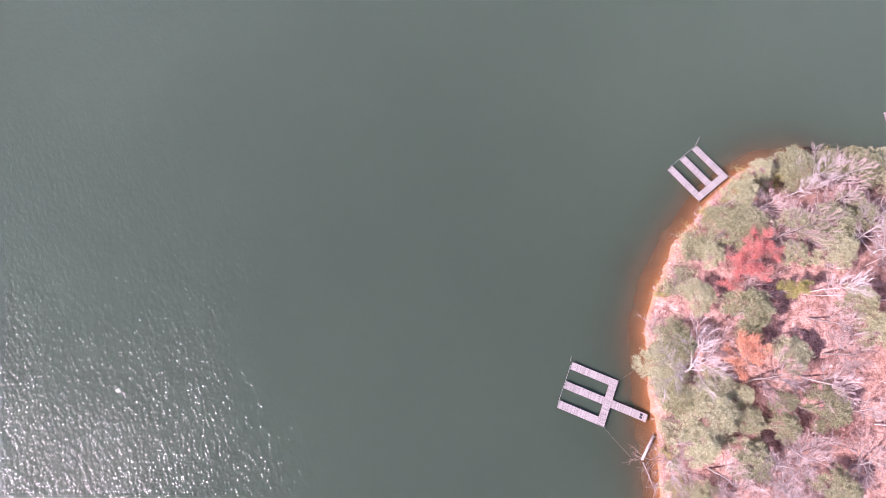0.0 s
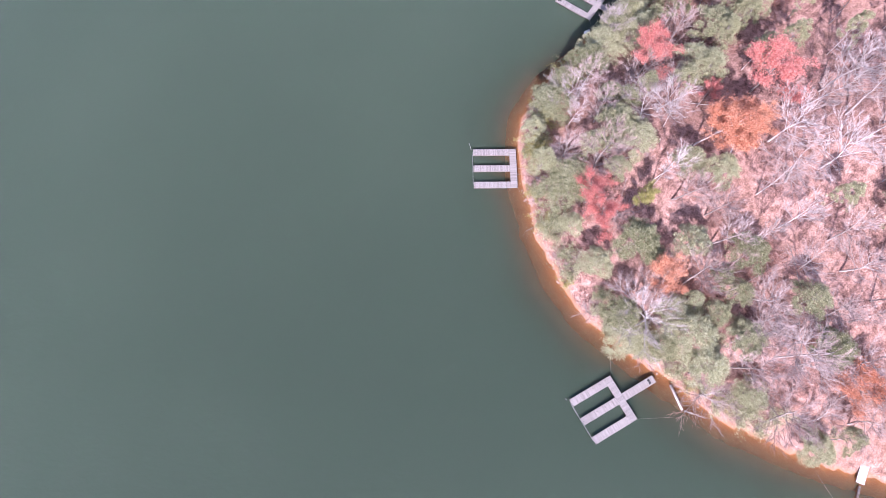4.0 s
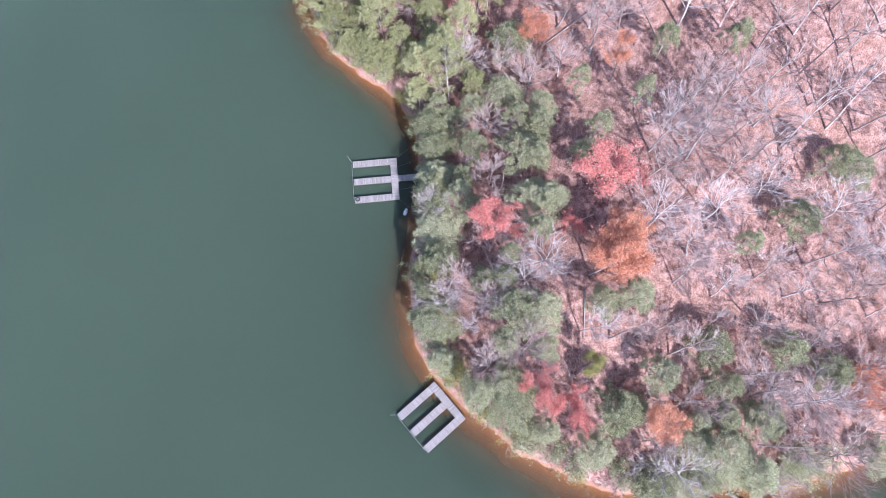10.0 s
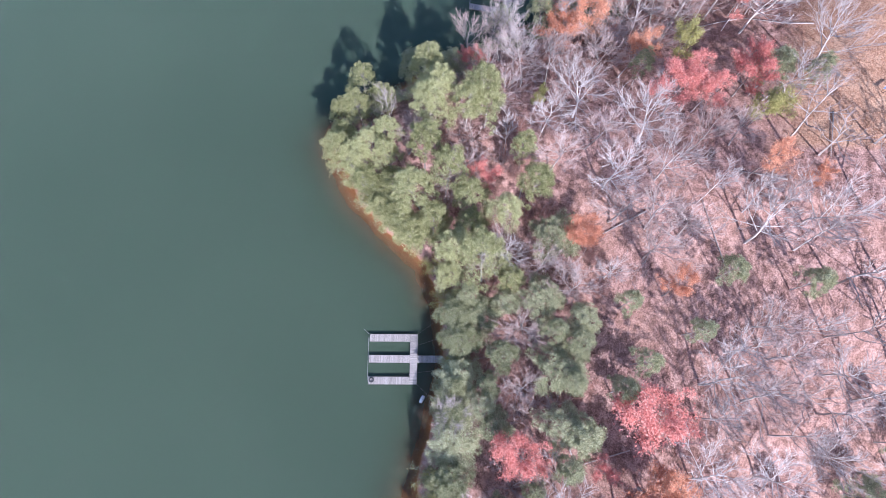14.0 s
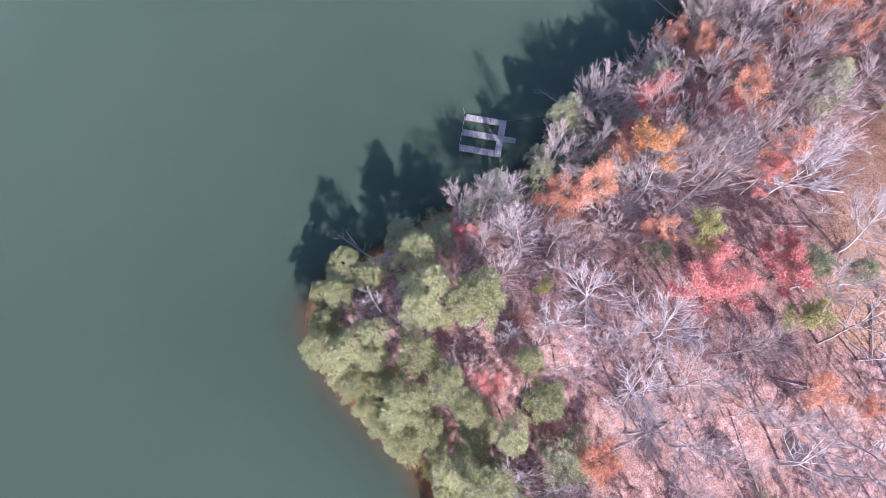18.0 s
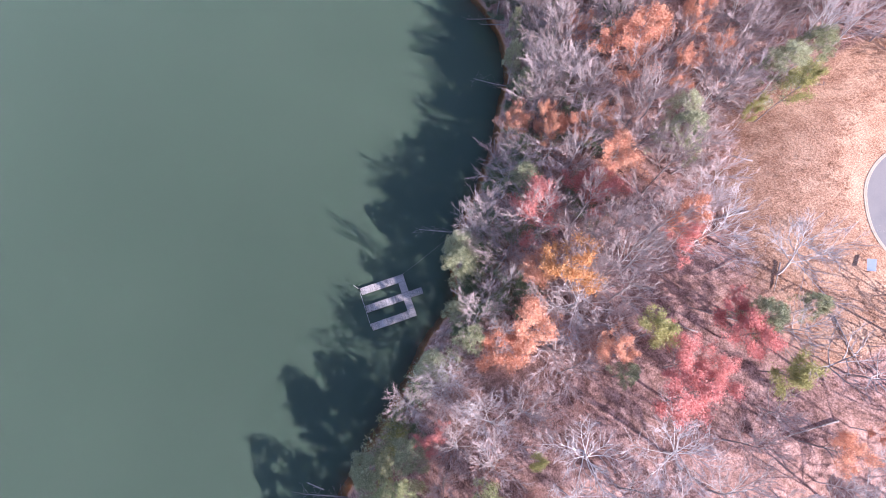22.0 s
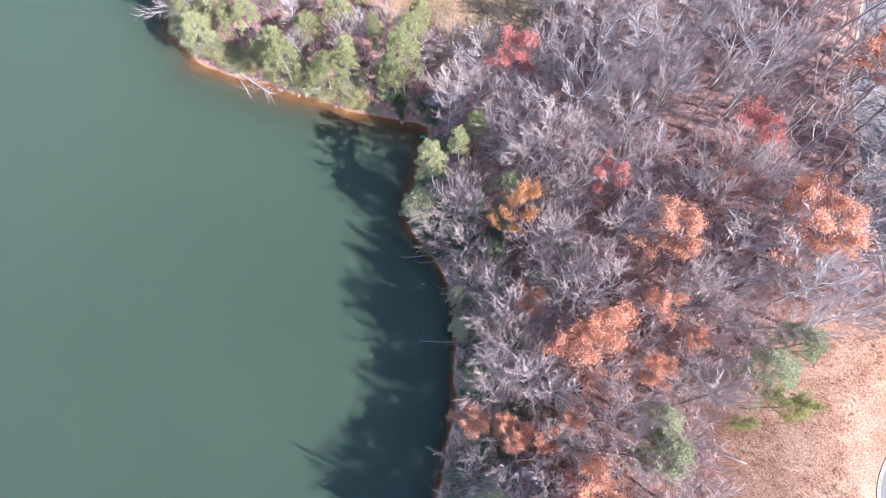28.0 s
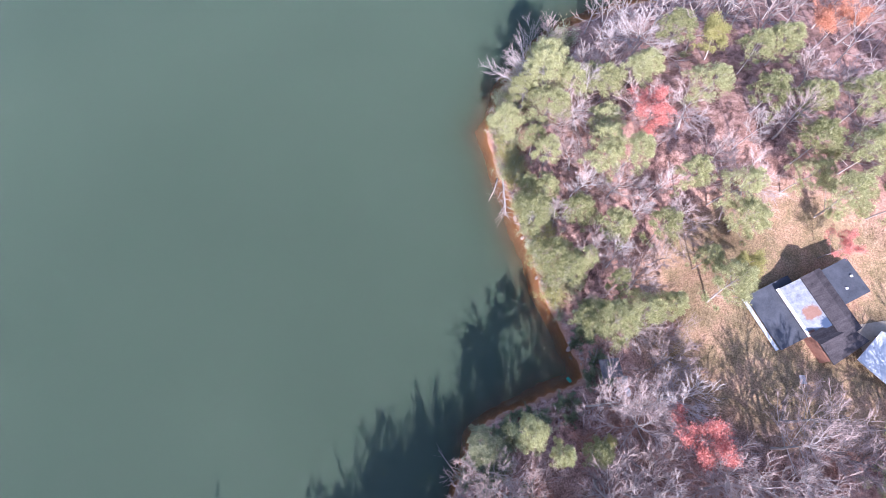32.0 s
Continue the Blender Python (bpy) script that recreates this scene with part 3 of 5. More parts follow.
MARKED += [("b", *s) for s in (
    (29.3, -40, 3), (31.9, -23.7, 3), (31.9, -51.9, 3.2), (32.6, -46.3, 3.3), (33.1, -71.5, 2.7), (36.8, -59.5, 3.2), (37.9, -48.7, 3.3), (38.6, -54.7, 4),
    (40.6, -77.1, 3), (41.2, -70.7, 3.1), (42.7, -41.8, 3.2), (46.1, -47.2, 4.7), (46.6, -79.8, 3.3), (46.7, -85.5, 2.9), (47.2, -59.8, 3.3), (49.2, -65.2, 3.5),
    (55.4, -101.6, 3.1), (57.1, -77.8, 3), (59.2, -89.3, 3.2), (59.7, -64.8, 3.3), (65.8, -70.8, 3.6), (67.7, -65, 3.3), (67.7, -81.2, 3.1), (68.1, -89.7, 3.7),
    (87.4, -86.1, 4.6), (92.3, -67.3, 3.4), (105.9, -55.6, 3), (108.4, -64.4, 2.9),
)]
MARKED += [("b", *s) for s in (
    (123.5, -67, 3.2), (127.2, -43.2, 3.3), (84.5, -62.5, 3.6), (86.5, -67.5, 3.6), (95.4, -64.5, 3.2),
)]
MARKED += [("p", 95.5, -60.5, 3.2), ("p", -28.6, 2.6, 3.2), ("p", -24.8, 7.4, 3.2), ("p", -21.6, 10.6, 3.0), ("p", -16.4, 13.8, 3.2), ("p", -12.6, 15.6, 2.8)]
MARKED += [("p", -56, -8.6, 2.8), ("p", -51.8, -8.4, 2.6), ("p", -44, -8.4, 3.0), ("p", -40.6, -7.4, 3.0), ("p", -35.4, -5.4, 2.8)]

BASE_R = {"b": 4.4, "w": 5.0, "p": 3.9, "q": 3.9, "r": 3.5, "o": 3.7, "a": 3.7, "y": 3.0}
used, spots = set(), []


def plant(kind, x, y, wide, tall, rng):
    if kind == "p" and (-36 < x < 0 and y > -20 or x > 76):
        kind = "q"
    ob = rng.choice(KINDS[kind])
    m = pose(x, y, gz(x, y) - 0.05, rng.uniform(-3, 3), rng.uniform(-3, 3), rng.uniform(0, 360)) @ Matrix.Diagonal((wide, wide, tall, 1))
    spots.append((x, y))
    if ob.name in used:
        return copy_thing(ob, m)
    used.add(ob.name)
    ob.matrix_basis = m
    return ob


def tree_height(x, d):
    return np.interp(x, [-100, -75, -55, -30, 0, 12, 75, 92, 130], [11, 11.5, 14, 15.5, 16, 20, 20, 16, 13]) * np.interp(d, [0, 8], [0.85 if not 5 < x < 85 else 1.12, 1])


rnd = random.Random(5)
plant("w", 1.9, -57.3, 1.0, 0.75, rnd)
for kind, x, y, r in MARKED:
    if math.hypot(x - 90.5, y + 64.8) < 4.5:
        continue
    d = float(shore_gap(x, y)[0])
    r = min(r, 3.3 if -36 < x < 0 else 3.7) if kind == "p" else r
    inset = {"p": 0.8 if x < -36 or x > 97 else 0.3, "b": 0.5, "w": 0.5}.get(kind, 0) * (x < -3 or x > 97 or kind in "bw")
    if d < inset * r:
        slope = Vector((float(shore_gap(x + 0.5, y)[0]) - d, float(shore_gap(x, y + 0.5)[0]) - d)).normalized() * (inset * r - d)
        x, y = x + slope.x, y + slope.y
    tall = tree_height(x, max(d, 0)) / 15.5 * rnd.uniform(0.92, 1.08)
    plant(kind, x, y, r / BASE_R[kind] * (1.06 if kind == "p" else 1.15 if kind in "bw" else 1.12), tall, rnd)
tries = np.array([(rnd.uniform(-105, 175), rnd.uniform(-150, 20)) for _ in range(15000)])
gap, rgap = shore_gap(tries[:, 0], tries[:, 1]), road_gap(tries[:, 0], tries[:, 1])
far = []
for (x, y), d, rd in zip(tries, gap, rgap):
    if d < 0.8 or d > 76 or len(spots) > 900:
        continue
    lawn = rd < (19 if -10 < x < 26 and y > -91 else 1.3)
    if lawn or math.hypot(x - 107, y + 88) < 13 or math.hypot((x - 112) / 1.6, (y + 102) / 1.2) < 9:
        continue
    if math.hypot(x - 90.5, y + 64.8) < 5.5 or math.hypot(x - 97, y + 78) < 8.5 or any((x - a) ** 2 + (y - b) ** 2 < (1.9 if d < 7 and 5 < x < 85 else 2.7 if 12 < x < 95 else 3.0 if d < 20 else 4.3) ** 2 for a, b in spots):
        continue
    tall = tree_height(x, d) / 15.5 * rnd.uniform(0.7, 1.05)
    if d > (62 if x > 97 else 46) or x > 148:
        far.append((x, y, rnd.uniform(0.8, 1.2), tall, rnd.uniform(0, 360), rnd.randrange(6)))
        spots.append((x, y))
        continue
    if x > 97:
        kind = rnd.choice("pppppppbbbww")
    elif x > 85:
        kind = rnd.choice("bbbbbwpp")
    elif x < -5 and d < 22:
        kind = rnd.choice("pppppbbw" if d < 17 and x > -66 else "pppppbbbw")
    elif x < 5:
        kind = rnd.choice("bbbbbbbwwp" if d > 8 else "ppppp")
    elif d > 8:
        kind = rnd.choice("bbbbbbbbbbbbbwwor" if x < 50 else "bbbbbbbbbww")
    else:
        kind = rnd.choice("bbbbbp")
        tall = tall * (0.9 if kind == "p" else 1)
    plant(kind, x, y, min(rnd.uniform(0.95, 1.35), 0.55 + 0.14 * d) if x > 5 and kind in "bw" else rnd.uniform(0.65, 1.0) if kind == "p" else rnd.uniform(0.7, 1.1), tall, rnd)
for i in range(9):
    plant("p", -245 - 3 * rnd.random(), 2 + 4.0 * i, 1.4, 1.6, rnd)
FAR = []
for i in range(3):
    q = np.random.default_rng(400 + i)
    tr, wood, fine, ends = spread_tree(q, 16, 4.4, 8, 4, 5, 0.4, 1.2)
    n = unit(q.normal(0, 1, (len(fine), 3)))
    FAR.append((joined(tubes(tr, 3), tubes(wood, 3)), twigs_of(fine[:, :3], fine[:, 3:6], n, fine[:, 6] * 1.6, np.full(len(fine), 0.08))))
for k in range(11):
    f = k / 10
    for side in (-4.6, 4.6):
        x, y = 19 + 36 * f + side * 0.55, -93.5 - 27 * f + side * 0.8
        plant(rnd.choice("bbbwoo"), x + rnd.uniform(-1, 1), y + rnd.uniform(-1, 1), rnd.uniform(1.1, 1.5), rnd.uniform(1.0, 1.25), rnd)
woods = thing("far_woods", "leafless grey hardwoods far back on the slope", "woods", kind="stuff")
for k, name, mat in ((0, "trunk", BARK), (1, "crown", TWIG)):
    pieces = []
    for x, y, wide, tall, yaw, v in far:
        V, F = FAR[v % 3][k]
        c, s = math.cos(radians(yaw)), math.sin(radians(yaw))
        W = V @ np.array([[c, s, 0], [-s, c, 0], [0, 0, 1]]) * np.array([wide, wide, tall]) + np.array([x, y, gz(x, y) - 0.05])
        pieces.append((W, F))
    tagged(mesh_ob(name, *joined(*pieces), mat, woods), kind="stuff")

# low growth along the bank and under the trees
def shrub(seed, leaf, name, label, tall=1.0, group="bank shrubs", leaves=6, blade=1.0):
    rng = np.random.default_rng(seed)
    ob = thing(name, label, "shrub", group)
    segs, fine = [], []
    for k in range(11):
        a = k * 2.4
        pts, rad = grow(rng, (0, 0, -0.1), (math.cos(a), math.sin(a), 1.3 * tall), rng.uniform(1.5, 2.7) * tall, 0.034, 4, 0.2, 0.03)
        add(segs, pts, [max(r, 0.018) for r in rad])
        for p in pts[1:]:
            for _ in range(5):
                fine.append((*p, *unit(rng.normal(0, 0.6, 3) + np.array([math.cos(a) * 0.5, math.sin(a) * 0.5, 0.5])), rng.uniform(0.4, 0.9)))
    fine = np.array(fine)
    mesh_ob("stem", *tubes(segs, 3), BARK, ob)
    n = unit(rng.normal(0, 1, (len(fine), 3)))
    if leaf:
        q = np.repeat(fine, leaves, 0)
        p = q[:, :3] + q[:, 3:6] * q[:, 6:7] * rng.random((len(q), 1)) + rng.normal(0, 0.16, (len(q), 3))
        d = unit(rng.normal(0, 1, p.shape))
        nn = unit(rng.normal(0, 0.6, p.shape) + np.array([0, 0, 1.0]))
        mesh_ob("crown", *twigs_of(p, unit(np.cross(d, nn)), nn, rng.uniform(0.09, 0.19, len(p)) * blade, rng.uniform(0.06, 0.12, len(p)) * blade), leaf, ob)
    else:
        mesh_ob("crown", *twigs_of(fine[:, :3], fine[:, 3:6], n, fine[:, 6] * 1.2, np.full(len(fine), 0.055)), TWIG, ob)
    return ob


BARE_SHRUBS = [shrub(200 + i, None, "bare_shrub", "leafless grey shrub at the water's edge") for i in range(2)]
GREEN_SHRUBS = [shrub(202, PINE, "green_shrub", "low olive-green shrub on the bank"), shrub(203, YELLOW, "green_shrub", "low yellow-green shrub on the bank"), shrub(206, PINE, "green_shrub", "low olive-green shrub on the bank")]
DARK_SHRUBS = [shrub(204 + 3 * i, EVERGREEN, "evergreen_shrub", "dark evergreen shrub overhanging the water", 1.3, leaves=18) for i in range(2)]
SAPLINGS = [shrub(210 + i, None, "bare_sapling", "thin leafless saplings among the trees", 1.5, "undergrowth") for i in range(2)]
SAPLINGS += [shrub(214 + i, RUSSET, "russet_sapling", "young tree holding dry russet leaves", 1.4, "undergrowth") for i in range(2)]
HOLLIES = [shrub(220 + i, EVERGREEN, "holly_bush", "dark evergreen bush under the bare trees", 1.5, "undergrowth", 34, 0.65) for i in range(2)]
first_use = set()


def set_shrub(s, x, y, sc):
    m = pose(x, y, gz(x, y), 0, 0, rnd.uniform(0, 360)) @ Matrix.Diagonal((sc, sc, sc * rnd.uniform(0.8, 1.2), 1))
    if s.name in first_use:
        copy_thing(s, m)
    else:
        first_use.add(s.name)
        s.matrix_basis = m


line = np.array(SHORE_WEST[3:] + SHORE_EAST[:-3], float)
for (ax, ay), (bx, by) in zip(line[:-1], line[1:]):
    ln = math.hypot(bx - ax, by - ay)
    thick = 4.5 < ax < 94
    for k in range(int(ln / (0.8 if thick else 0.5 if ax > 94 else 1.1))):
        f = rnd.random()
        inn = rnd.uniform(0.2, 4.5) if thick else rnd.uniform(0.5, 4.0)
        x, y = ax + (bx - ax) * f + (by - ay) / ln * inn, ay + (by - ay) * f - (bx - ax) / ln * inn
        if shore_gap(x, y)[0] < 0.2 or (ax < -80 and ay > -45 and inn < 0.6):
            continue
        if thick:
            s = rnd.choice(DARK_SHRUBS * 3 + BARE_SHRUBS + GREEN_SHRUBS[:1])
        else:
            s = rnd.choice(GREEN_SHRUBS * 2 + BARE_SHRUBS)
        set_shrub(s, x, y, min(rnd.uniform(0.7, 1.15), 0.35 + 0.4 * inn) if thick else rnd.uniform(0.7, 1.3))
# undergrowth
placed = 0
for _ in range(4000):
    x, y = rnd.uniform(-97, 100), rnd.uniform(-95, 12)
    d, rd = float(shore_gap(x, y)[0]), float(road_gap(np.array([x]), np.array([y]))[0])
    if d < 5 or d > 48 or (d > 24 and x < 14) or rd < (15 if -9 < x < 25 else 2) or math.hypot(x - 107, y + 88) < 17 or math.hypot(x - 90.5, y + 64.8) < 5.5 or math.hypot(x - 97, y + 78) < 8:
        continue
    set_shrub(rnd.choice(SAPLINGS), x, y, rnd.uniform(0.8, 1.35))
    placed += 1
    if placed == 340:
        break


for _ in range(55):
    f, inn = rnd.random(), rnd.uniform(3, 26)
    x, y = 4 + 70 * f + 0.6 * -inn + rnd.uniform(-2, 2), 4 - 51 * f - 0.8 * inn
    if x > 9 and shore_gap(x, y)[0] > 2.5 and road_gap(np.array([x]), np.array([y]))[0] > 16:
        set_shrub(rnd.choice(HOLLIES), x, y, rnd.uniform(0.9, 1.4))


# ---- things of wood and stone ----
def box_bm(bm, sx, sy, sz, m):
    r = bmesh.ops.create_cube(bm, size=1.0)
    bmesh.ops.transform(bm, matrix=m @ Matrix.Diagonal((sx, sy, sz, 1)), verts=r["verts"])


def part(name, bm, mat, parent, label="", smooth=False):
    me = bpy.data.meshes.new(name)
    bm.to_mesh(me)
    bm.free()
    me.materials.append(mat)
    if smooth:
        me.polygons.foreach_set("use_smooth", np.ones(len(me.polygons), bool))
    ob = new(name, me)
    ob.parent = parent
    return tagged(ob, label)


BOARD_MESH = {}


def boards(parent, at, length, width, z, rng, pitch=0.15, gap=0.018, mat=None):
    """A run of cross boards along x, each its own piece."""
    key = (width, pitch)
    if key not in BOARD_MESH:
        bm = bmesh.new()
        box_bm(bm, pitch - gap, width, 0.04, Matrix())
        me = bpy.data.meshes.new("board")
        bm.to_mesh(me)
        bm.free()
        me.materials.append(mat or DECK)
        BOARD_MESH[key] = me
    n = int(length / pitch)
    for i in range(n):
        ob = new("board", BOARD_MESH[key])
        ob.parent = parent
        ob.matrix_basis = at @ pose((i + 0.5) * length / n, rng.uniform(-0.014, 0.014), z + rng.uniform(-0.006, 0.006), 0, 0, rng.uniform(-0.4, 0.4))


def bar_bm(bm, a, b, r, sides=6):
    a, b = Vector(a), Vector(b)
    m = Matrix.Translation((a + b) / 2) @ (b - a).to_track_quat("Z", "Y").to_matrix().to_4x4()
    bmesh.ops.create_cone(bm, cap_ends=True, segments=sides, radius1=r, radius2=r, depth=(b - a).length, matrix=m)


def bar(name, a, b, r, mat, parent, label="", sides=6):
    bm = bmesh.new()
    bar_bm(bm, a, b, r, sides)
    return part(name, bm, mat, parent, label)


def plain(name, dark, light, rough=0.6, metal=0.0, scale=3.0, spec=0.4):
    m = Mat(name, rough, metal, spec)
    n = m.noise(scale, 5, 0.65)
    f = m.noise(scale * 9, 3, 0.6)
    m.color(m.ramp(m.math("ADD", m.math("MULTIPLY", n, 0.7), m.math("MULTIPLY", f, 0.3)), (0.3, dark), (0.7, light)))
    return m.m


BLACK = plain("black_plastic_float", (0.02, 0.02, 0.022), (0.05, 0.05, 0.05), 0.6)
ROPE = plain("pale_rope", (0.22, 0.20, 0.18), (0.36, 0.33, 0.30), 0.9)
POLE = plain("grey_metal_pole", (0.30, 0.28, 0.27), (0.45, 0.43, 0.42), 0.5, 0.6)
WHITE = plain("white_painted_plastic", (0.68, 0.68, 0.66), (0.82, 0.82, 0.80), 0.5)


def dock(s1, s3, f1, label, gang=0.0, gang_w=1.2, ring=False, posts=0, seed=1):
    """Floating dock with two boat slips. Local x: along the spine from s1 to s3, y: out along the slips."""
    rng = random.Random(seed)
    e = Vector((s3[0] - s1[0], s3[1] - s1[1], 0))
    L, W = e.length, 1.22
    e.normalize()
    o = Vector((-e.y, e.x, 0))
    if o.dot(Vector((f1[0] - s1[0], f1[1] - s1[1], 0))) < 0:
        o = -o
    reach = abs((Vector((f1[0], f1[1], 0)) - Vector((s1[0], s1[1], 0))).dot(o))
    root = thing("boat_dock", label, "dock", "floating docks")
    root.matrix_basis = Matrix(((e.x, o.x, 0, s1[0]), (e.y, o.y, 0, s1[1]), (0, 0, 1, 0), (0, 0, 0, 1)))

    def walk_way(name, at, length):
        bm = bmesh.new()
        box_bm(bm, length - 0.02, 0.05, 0.20, at @ pose(length / 2, W / 2 - 0.03, 0.37))
        w = part(name, bm, BEAM, root)
        bm = bmesh.new()
        box_bm(bm, length - 0.02, 0.05, 0.20, at @ pose(length / 2, 0.03 - W / 2, 0.37))
        part("stringer", bm, BEAM, w)
        boards(w, at, length, W, 0.50, rng)
        for q in range(3):
            bm = bmesh.new()
            box_bm(bm, length * 0.26, W * 0.8, 0.42, at @ pose(length * (0.18 + 0.32 * q), 0, 0.06))
            bmesh.ops.bevel(bm, geom=bm.edges[:], offset=0.05, segments=1, affect="EDGES")
            part("float", bm, BLACK, w)
        return w

    walk_way("spine", pose(0, W / 2, 0), L)
    for k, x in enumerate((W / 2, L / 2, L - W / 2)):
        walk_way("finger", pose(x, W + 0.02, 0, 0, 0, 90), reach - W - 0.02)
    if gang:
        bm = bmesh.new()
        box_bm(bm, 0.06, gang, 0.2, pose(L / 2 + gang_w / 2 - 0.04, -gang / 2, 0.40))
        w = part("gangway", bm, BEAM, root)
        bm = bmesh.new()
        box_bm(bm, 0.06, gang, 0.2, pose(L / 2 - gang_w / 2 + 0.04, -gang / 2, 0.40))
        part("stringer", bm, BEAM, w)
        boards(w, pose(L / 2, -0.02, 0, 0, 0, -90), gang, gang_w, 0.53, rng)
    if posts:
        for k in (-1, 1):
            bm = bmesh.new()
            box_bm(bm, 0.36, 0.42, 0.03, pose(L / 2 + k * 0.22, -gang + 0.95, 0.57))
            part("hatch", bm, BLACK, root, "black hatch on the gangway")
    bar("slip_pole", (W / 2, reach + 0.15, 0.66), (L - W / 2, reach + 0.10, 0.66), 0.035, POLE, root)
    bar("mooring_pole", (0.15, reach - 0.1, -1.4), (-0.55, reach + 0.75, 1.9), 0.04, POLE, root)
    for x in (0.12, L / 2, L - 0.12):
        bar("corner_post", (x, reach - 0.12, -1.2), (x, reach - 0.12, 0.95), 0.05, BEAM, root)
    for x in (0.10, L - 0.10):
        bar("corner_post", (x, 0.10, -1.2), (x, 0.10, 0.85), 0.05, BEAM, root)
    for k in range(posts):
        x = (W * 0.5, L / 2)[k % 2]
        y = W + 1.1 + 1.35 * (k // 2)
        bar("lift_post", (x - 0.25, y, 0.52), (x - 0.25, y, 1.5), 0.04, BEAM, root)
    if ring:
        bm = bmesh.new()
        R1, r1, n1, n2 = 0.33, 0.11, 16, 8
        vs = [[bm.verts.new(((R1 + r1 * math.cos(b)) * math.cos(a) + L - 0.7, (R1 + r1 * math.cos(b)) * math.sin(a) + reach - 0.55, 0.63 + r1 * math.sin(b))) for b in (2 * math.pi * j / n2 for j in range(n2))] for a in (2 * math.pi * i / n1 for i in range(n1))]
        for i in range(n1):
            for j in range(n2):
                bm.faces.new((vs[i][j], vs[(i + 1) % n1][j], vs[(i + 1) % n1][(j + 1) % n2], vs[i][(j + 1) % n2]))
        part("tyre", bm, BLACK, root, "black rubber tyre lying on the deck", True)
    return root


def rope(a, b, sag=0.25):
    pts = [Vector(a).lerp(Vector(b), i / 8) - Vector((0, 0, sag * 4 * (i / 8) * (1 - i / 8))) for i in range(9)]
    bm = bmesh.new()
    for p, q in zip(pts[:-1], pts[1:]):
        bar_bm(bm, p, q, 0.014, 4)
    ob = part("mooring_rope", bm, ROPE, None)
    tagged(ob, "thin pale mooring rope from a dock corner to the bank", "rope", "mooring ropes")


dock((-104.6, -46.0), (-107.2, -53.3), (-112.0, -43.4), "weathered grey board dock with two slips and a gangway", 5.9, 1.25, posts=6, seed=1)
dock((-83.3, -8.9), (-89.0, -14.0), (-88.8, -3.3), "weathered grey board dock with two slips close to the orange bank", seed=2)
dock((-43.8, -1.2), (-51.9, -2.1), (-44.8, 6.7), "weathered grey board dock with two slips under the pines", 4.2, 1.15, ring=True, seed=3)
dock((28.4, -11.3), (20.9, -10.5), (29.2, -3.7), "dull grey board dock with two slips and a short broken gangway", 2.2, 1.1, seed=4)
dock((-98.2, -86.0), (-99.6, -93.7), (-105.9, -84.5), "weathered grey board dock with two slips at the south bank", seed=5)
for a, b in (((-104.6, -46, 0.5), (-100.6, -43.4, 0.6)), ((-107.2, -53.3, 0.5), (-103, -57.6, 0.1)), ((-83.2, -8.9, 0.5), (-80.6, -8.5, 0.6)), ((-89, -14, 0.5), (-90.2, -17.4, 0.3)),
             ((-86.2, -11.4, 0.5), (-84.4, -13.4, 0.8)), ((-87, -12.2, 0.5), (-85.2, -14.2, 0.8)), ((-43.8, -1.2, 0.5), (-40.6, -4.6, 0.5)), ((-45.6, -1.4, 0.5), (-43.6, -5.8, 0.7)),
             ((-50.0, -1.9, 0.5), (-49.0, -6.2, 0.7)), ((-51.9, -2.1, 0.5), (-53.6, -4.4, 0.4)), ((28.4, -11.3, 0.5), (31.4, -23.4, 0.8)), ((-98.2, -86, 0.5), (-94.4, -76.6, 0.3))):
    rope(a, b)

# white barrel by the bank, shore gangway, small things at the water
def barrel(x, y, z, yaw):
    root = thing("barrel", "white plastic barrel floating by the shaded bank", "barrel")
    root.matrix_basis = pose(x, y, z, 0, 90, yaw)
    bm = bmesh.new()
    prof = [(0.0, -0.62), (0.2, -0.62), (0.26, -0.56), (0.28, -0.2), (0.3, -0.18), (0.3, 0.18), (0.28, 0.2), (0.26, 0.56), (0.2, 0.62), (0.0, 0.62)]
    rings = [[bm.verts.new((max(r, 0.001) * math.cos(a), max(r, 0.001) * math.sin(a), h)) for a in (2 * math.pi * i / 14 for i in range(14))] for r, h in prof]
    for p, q in zip(rings[:-1], rings[1:]):
        for i in range(14):
            bm.faces.new((p[i], p[(i + 1) % 14], q[(i + 1) % 14], q[i]))
    part("body", bm, WHITE, root, smooth=True)
    bm = bmesh.new()
    bmesh.ops.create_cone(bm, cap_ends=True, segments=8, radius1=0.05, radius2=0.05, depth=0.06, matrix=pose(0.1, 0, 0.64))
    part("bung", bm, BLACK, root)


barrel(-54.1, -3.2, 0.06, 160)


def shore_ramp(a, b, w, z0, z1, mat, label):
    root = thing("gangway", label, "gangway")
    d = Vector((b[0] - a[0], b[1] - a[1], z1 - z0))
    yaw = math.degrees(math.atan2(d.y, d.x))
    root.matrix_basis = pose(a[0], a[1], z0, 0, -math.degrees(math.asin((z1 - z0) / d.length)), yaw)
    boards(root, Matrix(), d.length, w, 0.0, random.Random(9), mat=mat)
    for k in (-1, 1):
        bm = bmesh.new()
        box_bm(bm, d.length, 0.06, 0.16, pose(d.length / 2, k * (w / 2 - 0.05), -0.11))
        part("stringer", bm, BEAM, root)


